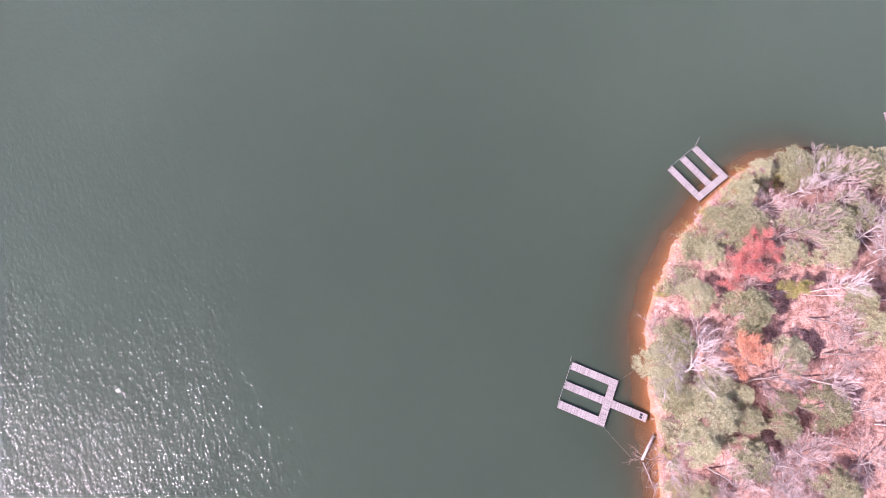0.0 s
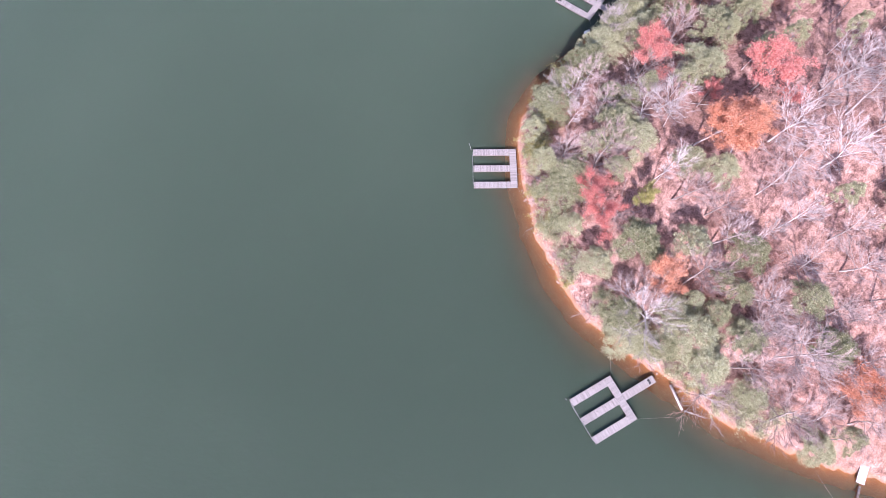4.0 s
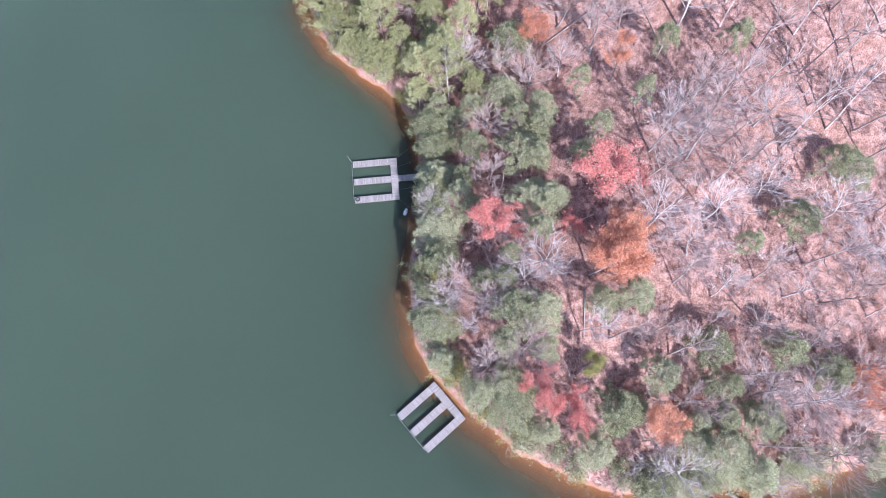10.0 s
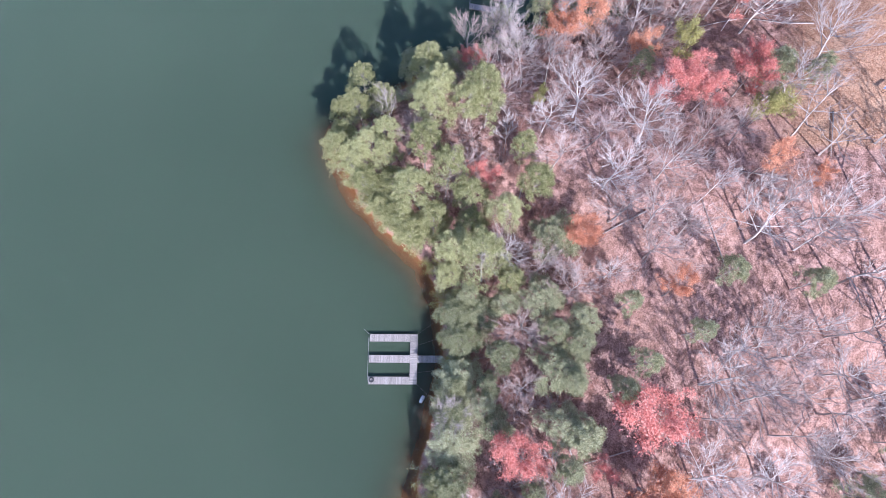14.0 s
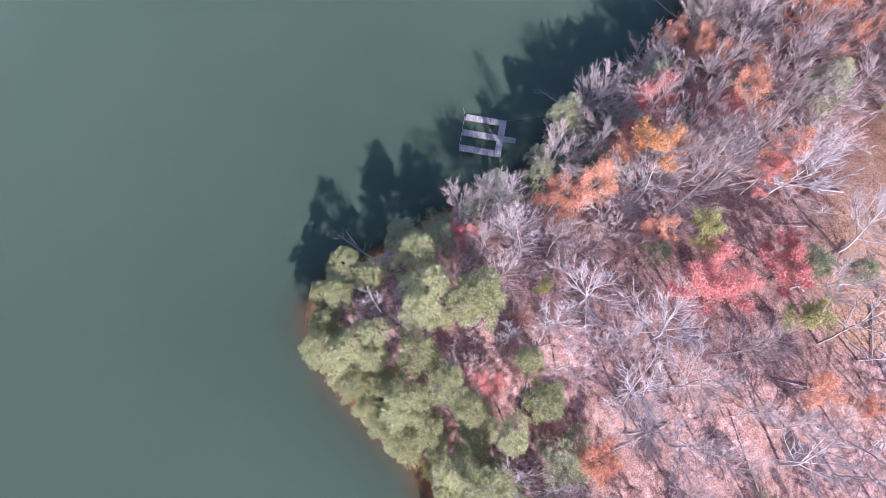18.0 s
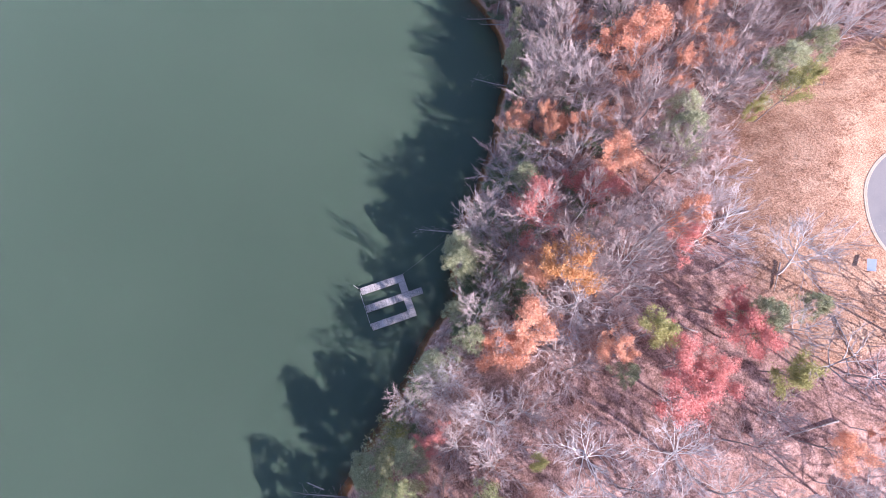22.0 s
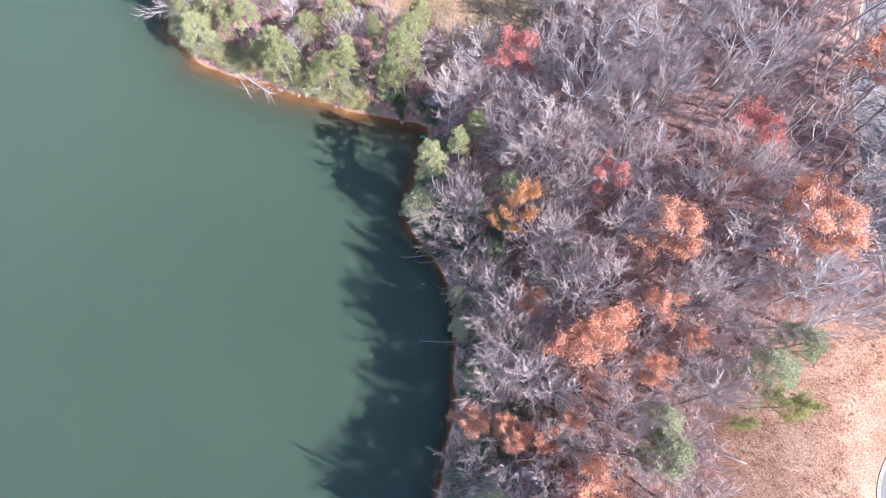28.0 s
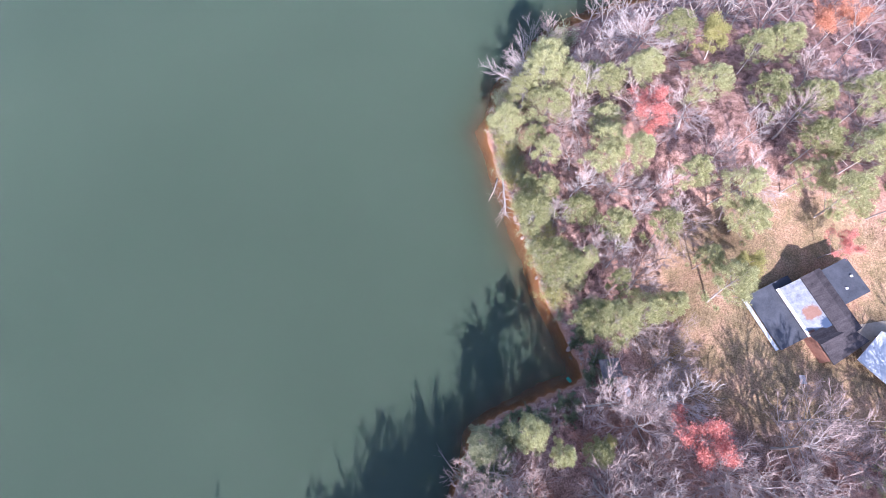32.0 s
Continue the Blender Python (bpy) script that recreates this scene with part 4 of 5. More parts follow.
PALEDECK = wood_mat("bleached_deck_wood", (0.50, 0.46, 0.43), (0.74, 0.70, 0.67))
shore_ramp((-89.4, -83.6), (-92.3, -84.6), 1.3, 0.75, 0.35, PALEDECK, "bleached board gangway on the clay bank")
shore_ramp((-92.6, -84.8), (-98.0, -86.4), 0.35, 0.3, 0.5, BEAM, "narrow grey plank leading to the south dock")


def chain(pts, rad, sides):
    """One closed tapered tube through the points."""
    P = np.array(pts, float)
    D = unit(np.gradient(P, axis=0))
    ref = np.where(np.abs(D[:, 2:3]) > 0.9, np.array([[1.0, 0, 0]]), np.array([[0, 0, 1.0]]))
    u = unit(np.cross(D, ref))
    v = np.cross(D, u)
    V = np.concatenate([P[k] + r * np.array([u[k] * math.cos(a) + v[k] * math.sin(a) for a in (2 * math.pi * q / sides for q in range(sides))]) for k, r in enumerate(rad)])
    F = [(k * sides + q, k * sides + (q + 1) % sides, (k + 1) * sides + (q + 1) % sides, (k + 1) * sides + q) for k in range(len(P) - 1) for q in range(sides)]
    F += [tuple(range(sides))[::-1], tuple((len(P) - 1) * sides + q for q in range(sides))]
    return V, F


def log(points, r0, r1, label, twigs=0, seed=1, mat=None, long=2.6):
    """A fallen trunk with branch stubs along a few points."""
    rng = np.random.default_rng(seed)
    P = [np.array(p, float) for p in points]
    n = len(P) - 1
    ob = mesh_ob("fallen_log", *chain(P, [r0 + (r1 - r0) * i / n for i in range(n + 1)], 7), mat or BARK, None, True)
    for t in range(twigs):
        i = rng.integers(0, n)
        f = rng.random()
        q = P[i] + (P[i + 1] - P[i]) * f
        d = unit(P[i + 1] - P[i]) * 0.8 + rng.normal(0, 0.6, 3)
        d[2] = abs(d[2]) * 0.5
        pts, rad = grow(rng, q, d, rng.uniform(0.8, long), min(r1 * 0.6, 0.02) * (2.2 if long > 3 else 1), 3, 0.2, 0.02)
        mesh_ob("branch", *chain(pts, [max(r, 0.008) for r in rad], 4), mat or BARK, ob, True)
    return tagged(ob, label, "log", "fallen logs")


log([(-99.3, -54.2, 0.35), (-100.4, -56.2, 0.3), (-101.3, -57.9, 0.25)], 0.24, 0.2, "bleached drift log lying along the clay bank", mat=PALE)
log([(-101.2, -58.2, 0.3), (-100.4, -60.0, 0.25), (-99.9, -61.4, 0.2)], 0.12, 0.05, "tangle of grey driftwood at the water's edge", 16, 3)
log([(119.4, -36.6, 0.8), (116.6, -37.6, 0.55), (113.8, -38.8, 0.4), (110.8, -40.2, 0.2)], 0.24, 0.06, "bleached fallen tree with bare branches in the shallows", 46, 4, PALE, 3.4)
log([(117.0, -36.4, 0.3), (114.6, -36.6, 0.2), (112.6, -36.4, 0.1)], 0.12, 0.03, "bleached fallen branch lying in the shallows", 16, 41, PALE)
log([(-92.9, -20.8, 0.15), (-94.1, -20.2, 0.12)], 0.07, 0.03, "short stick of driftwood in the shallows", 4, 5)
log([(2.5, 13.6, 0.1), (3.6, 14.6, 0.3), (4.6, 15.5, 0.7)], 0.09, 0.03, "grey snag leaning out of the water", 5, 6, PALE)
log([(0.0, 10.5, 1.2), (1.5, 13.0, 1.6), (3.4, 16.4, 1.9)], 0.12, 0.03, "bare grey tree fallen over the water", 24, 7)
log([(-6.5, 15.5, 0.7), (-3.2, 15.2, 0.8), (0.6, 14.4, 0.5)], 0.12, 0.03, "bare grey tree fallen over the water", 22, 8)
log([(30.0, -24.5, 1.5), (31.5, -21, 2.2), (33.5, -17.0, 3.2)], 0.09, 0.022, "bare grey tree leaning over the shaded water", 40, 9)
log([(51.5, -45.0, 1.5), (53.5, -41.6, 2.0), (56.0, -38.0, 2.8)], 0.09, 0.022, "bare grey tree leaning over the shaded water", 36, 10)
log([(66.0, -51.0, 1.0), (68.5, -46.0, 0.5), (70.0, -43.5, 0.1)], 0.13, 0.05, "bare grey trunk slid down the bank", 12, 11)
log([(63.0, -52.0, 1.6), (66.0, -48.0, 0.7), (67.5, -45.6, 0.2)], 0.12, 0.04, "bare grey trunk slid down the bank", 10, 12)
lr = random.Random(21)
for i in range(34):
    x, y = lr.uniform(-85, 80), lr.uniform(-75, -15)
    if shore_gap(x, y)[0] < 12 or road_gap(np.array([x]), np.array([y]))[0] < 10:
        continue
    a, ln = lr.uniform(0, math.pi), lr.uniform(4, 11)
    pts = [(x + math.cos(a) * ln * k / 3, y + math.sin(a) * ln * k / 3, gz(x + math.cos(a) * ln * k / 3, y + math.sin(a) * ln * k / 3) + 0.2) for k in range(4)]
    log(pts, lr.uniform(0.08, 0.14), 0.05, "fallen grey trunk lying on the leaf litter", 3, 100 + i)


# ---- road, kerb, car ----
def smooth_line(pts, times=2, closed=False):
    p = np.array(pts, float)
    for _ in range(times):
        q = [] if closed else [p[0]]
        for a, b in zip(p, np.roll(p, -1, 0)) if closed else zip(p[:-1], p[1:]):
            q += [a * 0.75 + b * 0.25, a * 0.25 + b * 0.75]
        if not closed:
            q.append(p[-1])
        p = np.array(q)
    return p


KERB = smooth_line([(104, -196), (68, -136), (56, -119), (45, -107.5), (34, -99.8), (24, -93.2), (18, -89.2), (14.4, -86.7), (12, -86.2), (10.4, -84.6), (9.8, -81.5), (10, -78.7), (8.4, -75), (5.9, -72.6),
                    (1.5, -70.5), (-2.9, -70.7), (-7.4, -73), (-10.4, -78), (-10.4, -84), (-7, -89.6), (-1.5, -92.2), (4, -91.4), (8.5, -90.6), (12, -92.6), (18, -96.6), (31, -105), (41, -113), (52, -123.5), (64, -140), (100, -199)])
a = Mat("asphalt", 0.85, 0, 0.25)
pos = a.place()
grain, patch = a.noise(14, 4, 0.7, pos), a.noise(0.22, 4, 0.6, pos)
a.color(a.mix(a.ramp(patch, (0.4, (0, 0, 0)), (0.62, (1, 1, 1))), a.mix(grain, (0.14, 0.13, 0.125), (0.20, 0.185, 0.18)), a.mix(grain, (0.17, 0.155, 0.145), (0.24, 0.215, 0.20)))).bump(grain, 0.3, 0.01)
CONCRETE = plain("pale_concrete", (0.33, 0.265, 0.195), (0.47, 0.385, 0.285), 0.85)
bm = bmesh.new()
face = bm.faces.new([bm.verts.new((x, y, ROAD_Z + 0.05)) for x, y in KERB])
bmesh.ops.triangulate(bm, faces=[face])
bmesh.ops.recalc_face_normals(bm, faces=bm.faces[:])
road = part("road", bm, a.m, None)
tagged(road, "grey asphalt turning circle and lane with patches", "road", kind="structure")


def ribbon(line, w0, w1, z0, z1):
    """A solid strip along a line, between two offsets to its outer side."""
    d = np.gradient(line, axis=0)
    n = np.stack([-d[:, 1], d[:, 0]], 1) / np.linalg.norm(d, axis=1)[:, None]
    bm = bmesh.new()
    rows = []
    for p, q in zip(line, n):
        a0, a1 = p + q * w0, p + q * w1
        rows.append([bm.verts.new((*a0, z0)), bm.verts.new((*a0, z1)), bm.verts.new((*a1, z1)), bm.verts.new((*a1, z0))])
    for r, s in zip(rows[:-1], rows[1:]):
        for k in range(4):
            bm.faces.new((r[k], r[(k + 1) % 4], s[(k + 1) % 4], s[k]))
    bmesh.ops.recalc_face_normals(bm, faces=bm.faces[:])
    return bm


kerb = part("kerb", ribbon(KERB, -0.02, 0.16, ROAD_Z - 0.2, ROAD_Z + 0.085), CONCRETE, None)
tagged(kerb, "pale concrete kerb round the turning circle", "kerb", kind="structure")
gutter = part("gutter", ribbon(KERB, -0.26, -0.02, ROAD_Z - 0.2, ROAD_Z + 0.065), CONCRETE, None)
tagged(gutter, "pale concrete gutter along the kerb", "gutter", kind="structure")

MARK = plain("worn_white_road_paint", (0.50, 0.49, 0.47), (0.66, 0.65, 0.63), 0.8)
for x, y, turn in ((7.5, -86.1, 20), (6.5, -86.8, 25), (8.8, -80.9, 60), (8.95, -80.1, 55)):
    bm = bmesh.new()
    box_bm(bm, 0.42, 0.30, 0.012, pose(x, y, ROAD_Z + 0.057, 0, 0, turn))
    tagged(part("road_mark", bm, MARK, None), "small worn white paint mark on the asphalt", "road mark", "road marks")

CARPAINT = plain("dark_red_car_paint", (0.46, 0.012, 0.04), (0.54, 0.02, 0.055), 0.25, 0.1, 1.0, 0.6)
GLASS = plain("dark_car_glass", (0.015, 0.018, 0.02), (0.03, 0.033, 0.036), 0.08, 0.0, 1.0, 0.8)
RUBBER = plain("tyre_rubber", (0.02, 0.02, 0.02), (0.04, 0.04, 0.04), 0.85)
ALLOY = plain("alloy_rim", (0.45, 0.45, 0.46), (0.6, 0.6, 0.61), 0.3, 0.9)
LAMP = plain("clear_headlight", (0.6, 0.6, 0.6), (0.75, 0.75, 0.75), 0.15, 0.2)


def loft(sections):
    """A skin over rings of equal count, closed at both ends."""
    bm = bmesh.new()
    rings = [[bm.verts.new(p) for p in s] for s in sections]
    n = len(rings[0])
    for r, s in zip(rings[:-1], rings[1:]):
        for k in range(n):
            bm.faces.new((r[k], r[(k + 1) % n], s[(k + 1) % n], s[k]))
    bm.faces.new(rings[0])
    bm.faces.new(rings[-1][::-1])
    bmesh.ops.recalc_face_normals(bm, faces=bm.faces[:])
    return bm


def car(x, y, z, yaw):
    root = thing("car", "dark red hatchback parked on the grey turning circle", "car")
    root.matrix_basis = pose(x, y, z, 0, 0, yaw)

    def ring(px, w, lo, hi, shoulder):
        return [(px, -w, lo), (px, -w * 1.0, shoulder), (px, -w * 0.86, hi), (px, w * 0.86, hi), (px, w, shoulder), (px, w, lo)]

    body = [ring(-2.05, 0.70, 0.35, 0.75, 0.62), ring(-1.95, 0.84, 0.25, 0.92, 0.72), ring(-1.2, 0.88, 0.2, 0.98, 0.8), ring(0.6, 0.88, 0.2, 0.96, 0.8), ring(1.2, 0.87, 0.2, 0.90, 0.76), ring(1.85, 0.82, 0.24, 0.78, 0.62), ring(2.05, 0.66, 0.34, 0.66, 0.56)]
    b = part("body", loft(body), CARPAINT, root, smooth=False)
    cab = [ring(-1.92, 0.70, 0.9, 1.0, 0.95), ring(-1.55, 0.74, 0.93, 1.34, 1.05), ring(-0.9, 0.76, 0.94, 1.47, 1.1), ring(0.1, 0.76, 0.94, 1.46, 1.1), ring(0.55, 0.75, 0.93, 1.25, 1.05), ring(1.1, 0.72, 0.88, 0.95, 0.92)]
    part("window_band", loft(cab), GLASS, root, "dark tinted glass")
    roof = [[(px, -w, h), (px, -w * 0.8, h + 0.05), (px, w * 0.8, h + 0.05), (px, w, h)] for px, w, h in ((-1.6, 0.6, 1.36), (-0.9, 0.66, 1.455), (-0.3, 0.66, 1.47), (0.15, 0.64, 1.44))]
    part("roof", loft(roof), CARPAINT, root)
    for px in (-1.28, 1.28):
        for s in (-1, 1):
            bm = bmesh.new()
            bmesh.ops.create_cone(bm, cap_ends=True, segments=20, radius1=0.32, radius2=0.32, depth=0.2, matrix=pose(px, s * 0.82, 0.32, 90))
            w = part("wheel", bm, RUBBER, root)
            bm = bmesh.new()
            bmesh.ops.create_cone(bm, cap_ends=True, segments=12, radius1=0.21, radius2=0.17, depth=0.06, matrix=pose(px, s * 0.93, 0.32, -90 * s))
            part("rim", bm, ALLOY, w)
    for s in (-1, 1):
        bm = bmesh.new()
        box_bm(bm, 0.14, 0.3, 0.12, pose(1.93, s * 0.55, 0.66, 0, 12, s * 20))
        part("headlight", bm, LAMP, root)
        bm = bmesh.new()
        box_bm(bm, 0.10, 0.24, 0.14, pose(-2.0, s * 0.6, 0.78))
        part("tail_light", bm, CARPAINT, root)
        bm = bmesh.new()
        box_bm(bm, 0.14, 0.18, 0.1, pose(0.62, s * 0.95, 0.98))
        part("mirror", bm, CARPAINT, root)


car(1.15, -80.1, ROAD_Z + 0.05, 155)
BLUE = plain("pale_blue_panel", (0.42, 0.46, 0.55), (0.55, 0.58, 0.66), 0.35)


def panel(x, y, yaw):
    root = thing("notice_board", "pale blue-grey board on two short posts by the kerb", "sign")
    z = gz(x, y)
    root.matrix_basis = pose(x, y, z, 0, 0, yaw)
    bm = bmesh.new()
    box_bm(bm, 1.7, 1.0, 0.05, pose(0, 0, 0.95, 25))
    part("board", bm, BLUE, root)
    for k in (-0.7, 0.7):
        bar("post", (k, 0.1, -0.2), (k, 0.1, 0.95), 0.05, BEAM, root)


panel(-2.2, -67.0, 140)

# tussocks of dead grass over the open slope
q = np.random.default_rng(77)
spot = np.stack([q.uniform(-14, 30, 9000), q.uniform(-92, -52, 9000)], 1)
near_road = road_gap(spot[:, 0], spot[:, 1])
clumped = wobble(spot[:, 0] * 2.3 + 5, spot[:, 1] * 2.3)
spot = spot[(near_road > 0.5) & (near_road < 19) & (clumped > q.uniform(-0.7, 0.9, 9000))][:3200]
root = np.repeat(np.column_stack([spot, ground_z(spot[:, 0], spot[:, 1])]), 7, 0) + q.normal(0, 0.09, (len(spot) * 7, 3)) * np.array([1, 1, 0])
lean = unit(q.normal(0, 0.8, root.shape) + np.array([0, 0, 0.45]))
DRYGRASS = leaf_mat("dead_grass", (0.24, 0.10, 0.06), (0.46, 0.25, 0.15), (0.68, 0.48, 0.31))
tussocks = mesh_ob("dry_grass", *twigs_of(root, lean, unit(q.normal(0, 1, root.shape)), q.uniform(0.10, 0.26, len(root)), q.uniform(0.05, 0.09, len(root))), DRYGRASS)
tagged(tussocks, "tussocks of dead russet grass on the open slope", "grass", kind="stuff")

# ---- the house ----
SHINGLE = Mat("brown_grey_shingles", 0.9, 0, 0.2)
n1, n2 = SHINGLE.noise(0.7, 5, 0.65, stretch=(0.5, 2.2, 1)), SHINGLE.noise(6, 4, 0.7)
SHINGLE.color(SHINGLE.ramp(SHINGLE.math("ADD", SHINGLE.math("MULTIPLY", n1, 0.6), SHINGLE.math("MULTIPLY", n2, 0.4)), (0.35, (0.028, 0.024, 0.027)), (0.7, (0.105, 0.09, 0.095)))).bump(n2, 0.4, 0.02)
SHINGLE = SHINGLE.m
FELT = plain("dark_grey_roofing_felt", (0.035, 0.039, 0.05), (0.09, 0.096, 0.115), 0.7, 0, 0.8, 0.3)
st = Mat("silver_sheet_roof", 0.45, 0.25, 0.5)
n2, n3 = st.noise(3, 4, 0.7), st.noise(1.1, 5, 0.7)


def blotch(m, middle, size, ragged):
    """Where a patch with a ragged edge lies: 1 inside it, 0 outside."""
    d = m.node("ShaderNodeVectorMath")
    d.operation = "DISTANCE"
    m.link(m.coord(), d.inputs[0])
    d.inputs[1].default_value = middle
    return m.ramp(m.math("SUBTRACT", m.math("ADD", d.outputs["Value"], m.math("MULTIPLY", ragged, 1.6)), size), (0.0, (1, 1, 1)), (0.35, (0, 0, 0)))


sheet_grey = st.mix(st.ramp(n3, (0.35, (0, 0, 0)), (0.65, (1, 1, 1))), (0.17, 0.18, 0.21), (0.36, 0.37, 0.395))
rusty = st.mix(blotch(st, (4.5, 5.3, 15.0), 1.7, n3), sheet_grey, st.mix(n2, (0.20, 0.09, 0.055), (0.36, 0.21, 0.16)))
st.color(st.mix(blotch(st, (5.5, 7.6, 15.4), 1.7, n3), rusty, (0.05, 0.075, 0.13)))
TIN = st.m
SIDING = plain("red_brown_siding", (0.22, 0.10, 0.07), (0.34, 0.17, 0.12), 0.8)
SHEET = plain("white_sheet_roof", (0.50, 0.51, 0.53), (0.64, 0.65, 0.67), 0.45, 0.1, 0.5)

house = thing("house", "low red-brown house with patched grey roofs by the drive", "house")
HZ = 9.6
house.matrix_basis = Matrix(((0.73, -0.683, 0, 107.0), (-0.683, -0.73, 0, -78.6), (0, 0, -1, 0), (0, 0, 0, 1))) @ Matrix.Diagonal((1, 1, -1, 1))


def prism(outline, z0, tops):
    """A block over an outline with its own height at each corner."""
    bm = bmesh.new()
    lo = [bm.verts.new((x, y, z0)) for x, y in outline]
    hi = [bm.verts.new((x, y, z)) for (x, y), z in zip(outline, tops)]
    bm.faces.new(lo[::-1])
    bm.faces.new(hi)
    for k in range(len(lo)):
        j = (k + 1) % len(lo)
        bm.faces.new((lo[k], lo[j], hi[j], hi[k]))
    bmesh.ops.recalc_face_normals(bm, faces=bm.faces[:])
    return bm


def slab(outline, tops, t=0.14):
    bm = bmesh.new()
    lo = [bm.verts.new((x, y, z - t)) for (x, y), z in zip(outline, tops)]
    hi = [bm.verts.new((x, y, z)) for (x, y), z in zip(outline, tops)]
    bm.faces.new(lo[::-1])
    bm.faces.new(hi)
    for k in range(len(lo)):
        j = (k + 1) % len(lo)
        bm.faces.new((lo[k], lo[j], hi[j], hi[k]))
    bmesh.ops.recalc_face_normals(bm, faces=bm.faces[:])
    return bm


def rect(a0, a1, b0, b1):
    return [(a0, b0), (a1, b0), (a1, b1), (a0, b1)]


low = HZ - 3
part("wall", prism(rect(2.75, 8.4, 0.9, 7.4), low, (13.9, 15.2, 15.2, 13.9)), SIDING, house)
part("wall", prism(rect(2.75, 8.4, 7.42, 12.0), low, (14.6,) * 4), SIDING, house)
part("wall", prism(rect(8.42, 13.2, 1.2, 6.2), low, (15.1,) * 4), SIDING, house)
part("porch_roof", slab(rect(-1.4, 5.4, -0.5, 8.1), (13.2, 13.85, 13.85, 13.2)), FELT, house, "dark grey felt porch roof")
rail = part("porch_rail", slab(rect(-1.95, -1.45, -0.3, 7.9), (12.9,) * 4, 0.08), SHEET, house, "pale lattice along the porch edge")
for k in range(9):
    bar("baluster", (-1.7, 0.2 + k * 0.92, low), (-1.7, 0.2 + k * 0.92, 12.85), 0.06, SHEET, rail)
for k in range(4):
    bar("porch_post", (-1.15, 0.2 + 2.4 * k, low), (-1.15, 0.2 + 2.4 * k, 13.1), 0.08, BEAM, house)
part("sheet_roof", slab(rect(2.6, 6.0, 0.6, 8.0), (14.2, 15.6, 15.6, 14.2), 0.1), TIN, house, "silver sheet roof with a rusty patch")
part("ridge_strip", slab(rect(2.4, 2.85, 0.5, 8.1), (14.3, 14.38, 14.38, 14.3), 0.06), SHEET, house)
part("roof", slab(rect(5.6, 7.4, 0.5, 10.0), (15.7, 16.3, 16.3, 15.7)), SHINGLE, house)
part("roof", slab(rect(7.41, 8.9, 0.5, 10.0), (16.3, 15.7, 15.7, 16.3)), SHINGLE, house)
part("roof", slab([(2.3, 7.7), (5.6, 7.7), (7.4, 9.4), (2.3, 9.4)], (15.0, 15.0, 15.9, 15.9)), SHINGLE, house)
part("roof", slab([(2.3, 9.41), (7.4, 9.41), (9.2, 12.0), (2.8, 12.6)], (15.9, 15.9, 15.0, 15.0)), SHINGLE, house)
part("flat_roof", slab(rect(8.6, 13.5, 0.9, 6.4), (15.6, 15.3, 15.3, 15.6)), FELT, house, "dark flat felt roof")
for p, q in (((10.6, 4.6), (10.6, 5.0)), ((12.3, 3.4), (12.6, 3.7))):
    bm = bmesh.new()
    box_bm(bm, 0.38, 0.28, 0.2, pose(p[0], p[1], 15.5, 0, 0, 20))
    part("roof_vent", bm, WHITE, house, "white roof vent")
for k in range(7):
    bm = bmesh.new()
    box_bm(bm, 0.5, 0.7, 0.5 + 0.1 * (k % 3), pose(2.1 - 0.12 * k, 8.6 + k * 0.95, 10.2, 0, 0, 8 * k))
    bmesh.ops.bevel(bm, geom=bm.edges[:], offset=0.08, segments=1, affect="EDGES")
    part("brick_pier", bm, SIDING, house, "low red-brown brick edging")

shed = thing("carport", "open carport with a white sheet roof beside the house", "carport")
shed.matrix_basis = house.matrix_basis.copy()
part("roof", slab([(7.0, 13.6), (12.2, 11.8), (14.6, 14.2), (14.4, 16.4), (8.9, 19.2)], (13.6, 14.0, 14.0, 13.9, 13.5), 0.12), SHEET, shed)
for p in ((7.4, 13.9), (12.0, 12.3), (14.0, 16.1), (9.0, 18.6)):
    bar("post", (*p, low), (*p, 13.5), 0.08, BEAM, shed)
drive = part("drive", ribbon(smooth_line([(105.5, -94), (109, -100), (110.5, -106), (111, -113), (114, -124), (118, -150)]), -2.7, 2.7, 8.0, 8.4), CONCRETE, None)
for v in drive.data.vertices:
    v.co.z = gz(v.co.x, v.co.y) + (0.06 if v.co.z > 8.2 else -0.4)
tagged(drive, "pale concrete drive with tree shadows", "drive", kind="structure")


# ---- shack and litter by the cove ----
GREYSHEET = plain("grey_tarred_sheet", (0.10, 0.10, 0.11), (0.22, 0.22, 0.23), 0.8)
GREEN = plain("green_plastic", (0.02, 0.22, 0.14), (0.04, 0.32, 0.22), 0.5)


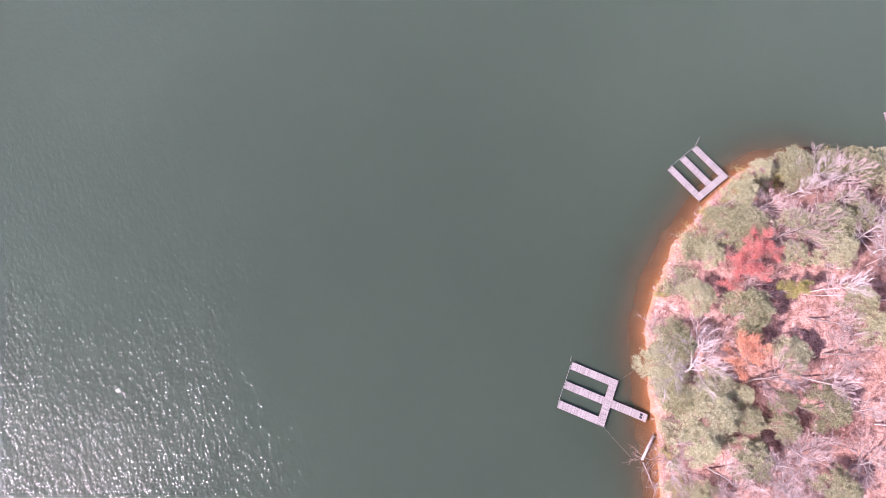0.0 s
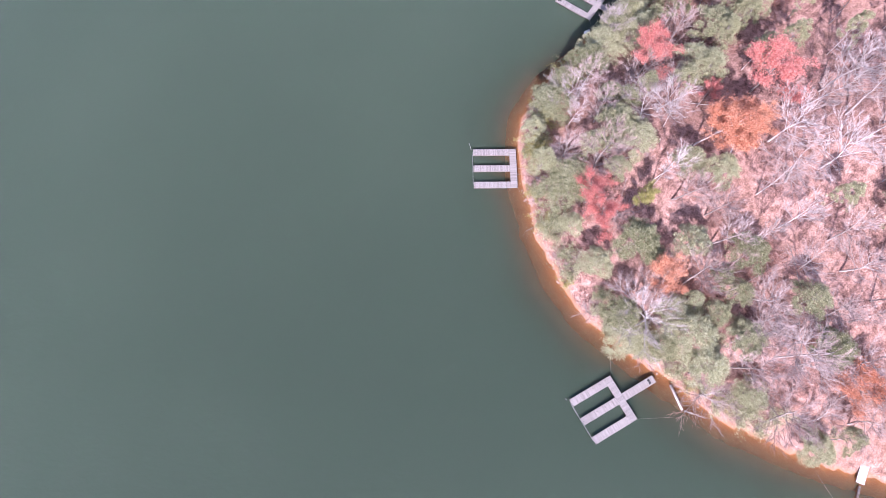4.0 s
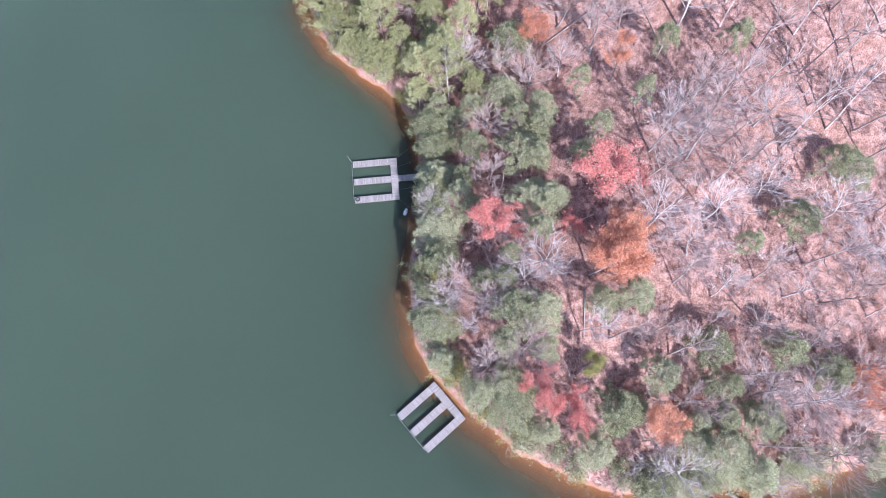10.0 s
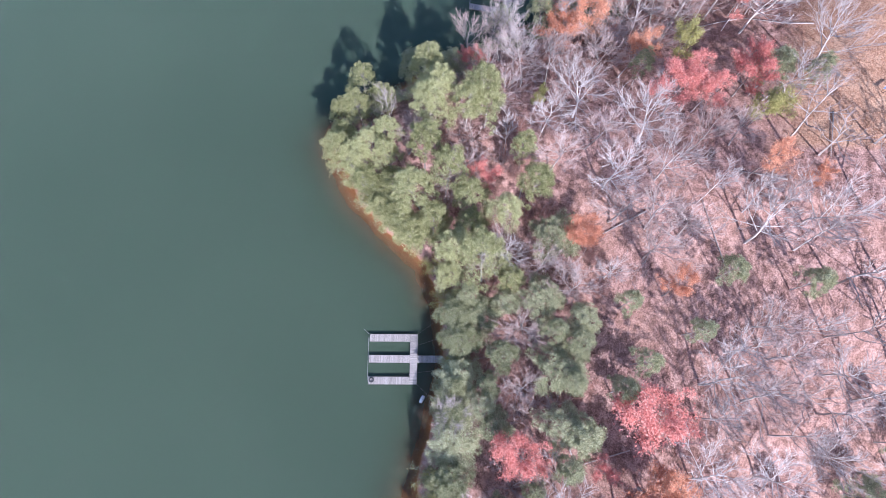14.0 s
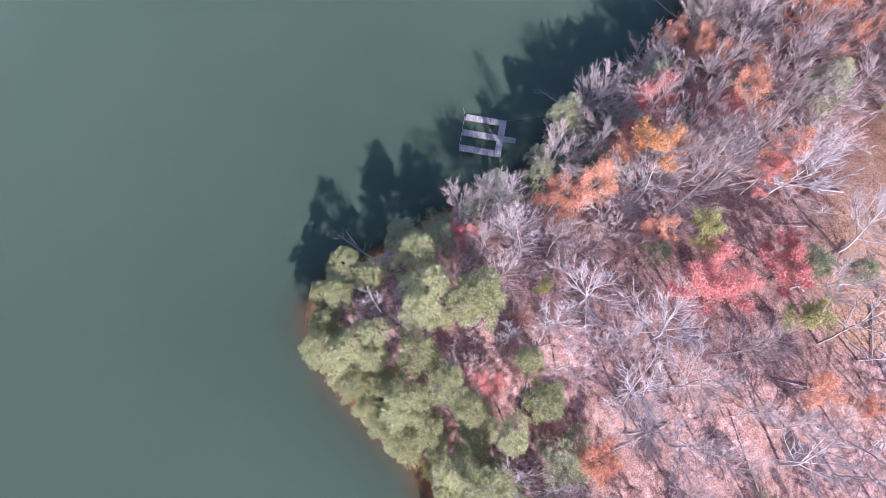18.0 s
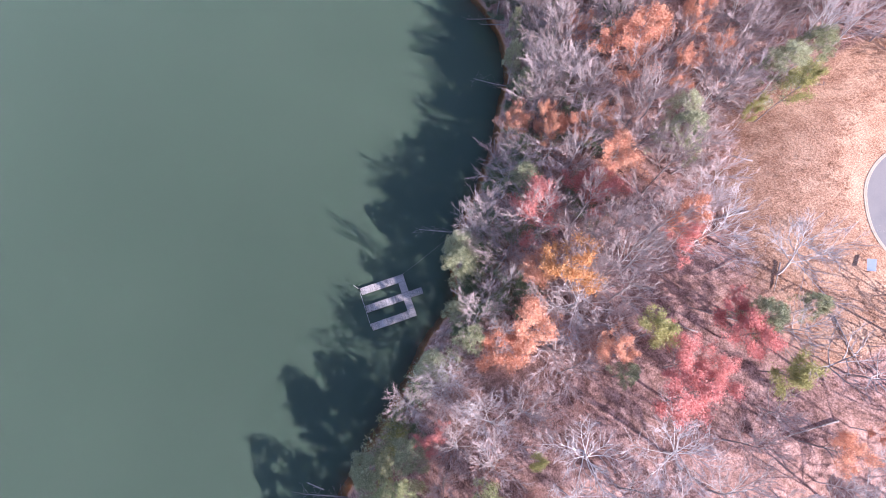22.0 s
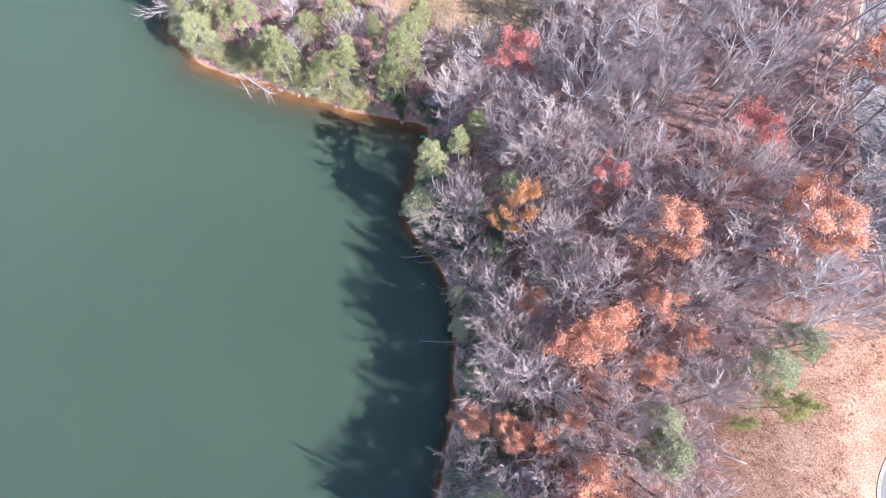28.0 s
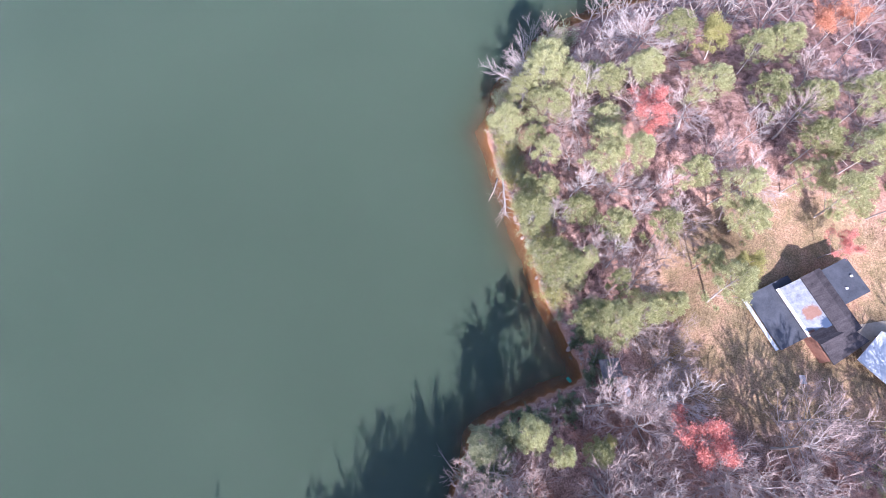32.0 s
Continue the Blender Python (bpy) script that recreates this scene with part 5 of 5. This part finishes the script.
def shack(x, y, yaw):
    root = thing("lean_to", "low collapsed lean-to of grey boards on the bank", "shack")
    root.matrix_basis = pose(x, y, gz(x, y), 0, 0, yaw)
    boards(root, pose(-1.7, 0, 1.3, 8, -6, 0), 3.3, 3.0, 0.0, random.Random(3), 0.22, mat=GREYSHEET)
    boards(root, pose(-1.6, 1.9, 0.95, 30, 0, 0), 3.0, 0.9, 0.0, random.Random(4), 0.2)
    for a, c in ((-1.4, -1.2), (1.4, -1.2), (-1.4, 1.2), (1.4, 1.2)):
        bar("post", (a, c, -0.3), (a, c, 1.25), 0.06, BEAM, root)
    jumble = random.Random(8)
    for k in range(9):
        a, b = jumble.uniform(-2.2, 2.2), jumble.uniform(-2.6, -1.6) if k % 2 else jumble.uniform(2.2, 3.0)
        turn, half = jumble.uniform(0, 3.1), jumble.uniform(0.5, 1.3)
        bm = bmesh.new()
        box_bm(bm, 2 * half, 0.16, 0.04, pose(a, b, 0.14 + 0.05 * k, jumble.uniform(-6, 6), jumble.uniform(-4, 4), math.degrees(turn)))
        part("loose_board", bm, DECK if k % 3 else BEAM, root)


shack(91.2, -64.1, 118)


def sheet_thing(name, x, y, z, sx, sy, rx, ry, rz, mat, label, category):
    bm = bmesh.new()
    box_bm(bm, sx, sy, 0.05, pose(0, 0, 0))
    bmesh.ops.bevel(bm, geom=bm.edges[:], offset=0.012, segments=1, affect="EDGES")
    ob = part(name, bm, mat, None)
    ob.matrix_basis = pose(x, y, z, rx, ry, rz)
    tagged(ob, label, category)


sheet_thing("white_sheet", 88.6, -67.5, gz(88.6, -67.5) + 0.25, 1.3, 0.9, 12, 6, 40, SHEET, "bent white sheet lying among the trees", "sheet")
sheet_thing("grey_sheet", 90.2, -66.6, gz(90.2, -66.6) + 0.2, 1.4, 0.9, -8, 6, 15, POLE, "grey-green sheet lying beside the lean-to", "sheet")
sheet_thing("green_tarp", 87.7, -59.2, 0.05, 0.9, 0.5, 4, 3, 60, GREEN, "small green plastic sheet floating in the shallows", "tarp")
sheet_thing("yard_board", 97.7, -87.4, gz(97.7, -87.4) + 0.2, 1.2, 0.9, 6, 4, 20, PALEDECK, "pale board lying in the yard", "board")


def brush_heap(x, y, reach, count, seed):
    """A loose heap of cut branches."""
    rng = np.random.default_rng(seed)
    z = gz(x, y)
    root = thing("brush_heap", "heap of bleached cut branches on the leafy ground", "brush heap")
    root.location = (x, y, z)
    for k in range(count):
        a = rng.uniform(0, 6.28)
        s = np.array([rng.normal(0, 0.5), rng.normal(0, 0.5), 0.05 + 0.02 * k])
        pts, rad = grow(rng, s, (math.cos(a), math.sin(a), 0.08), rng.uniform(0.5, 1.0) * reach, 0.05, 4, 0.15, 0.0)
        mesh_ob("branch", *chain(pts, [max(r, 0.015) for r in rad], 4), PALE if k % 3 else BARK, root, True)


brush_heap(125.0, -47.9, 3.2, 26, 51)
brush_heap(122.4, -43.6, 2.4, 16, 52)

# ---- stones along the bank ----
STONE = plain("pale_pink_stone", (0.28, 0.19, 0.15), (0.50, 0.38, 0.32), 0.9, 0, 2.0, 0.2)


def stone_bm(seed):
    rng = random.Random(seed)
    bm = bmesh.new()
    bmesh.ops.create_icosphere(bm, subdivisions=1, radius=0.5)
    for v in bm.verts:
        v.co = Vector((v.co.x * 1.2, v.co.y * 0.9, v.co.z * 0.55)) * rng.uniform(0.75, 1.2)
    return bm


STONES = []
for i in range(4):
    me = bpy.data.meshes.new("stone")
    b = stone_bm(300 + i)
    b.to_mesh(me)
    b.free()
    me.materials.append(STONE)
    STONES.append(me)


def stones_along(line, count, spread, big, rng):
    for i in range(count):
        k = rng.randrange(len(line) - 1)
        (ax, ay), (bx, by) = line[k], line[k + 1]
        ln, f, inn = math.hypot(bx - ax, by - ay), rng.random(), rng.uniform(-0.6, spread)
        x, y = ax + (bx - ax) * f + (by - ay) / ln * inn, ay + (by - ay) * f - (bx - ax) / ln * inn
        s = rng.uniform(0.2, big)
        ob = new("stone", rng.choice(STONES))
        ob.matrix_basis = pose(x, y, gz(x, y) + 0.05 * s, 0, 0, rng.uniform(0, 360)) @ Matrix.Diagonal((s, s, s, 1))
        tagged(ob, "pale pinkish stone on the clay bank", "stone", "bank stones")


sr = random.Random(31)
stones_along(SHORE_WEST[7:12], 150, 1.5, 0.5, sr)
stones_along(SHORE_WEST[3:7], 40, 1.5, 0.6, sr)
stones_along(SHORE_EAST[16:22], 90, 1.8, 0.9, sr)
bould = new("boulder", STONES[1])
bould.matrix_basis = pose(98.8, -53.0, 0.15) @ Matrix.Diagonal((1.6, 1.3, 1.2, 1))
tagged(bould, "large grey-pink boulder at the water's edge", "boulder")
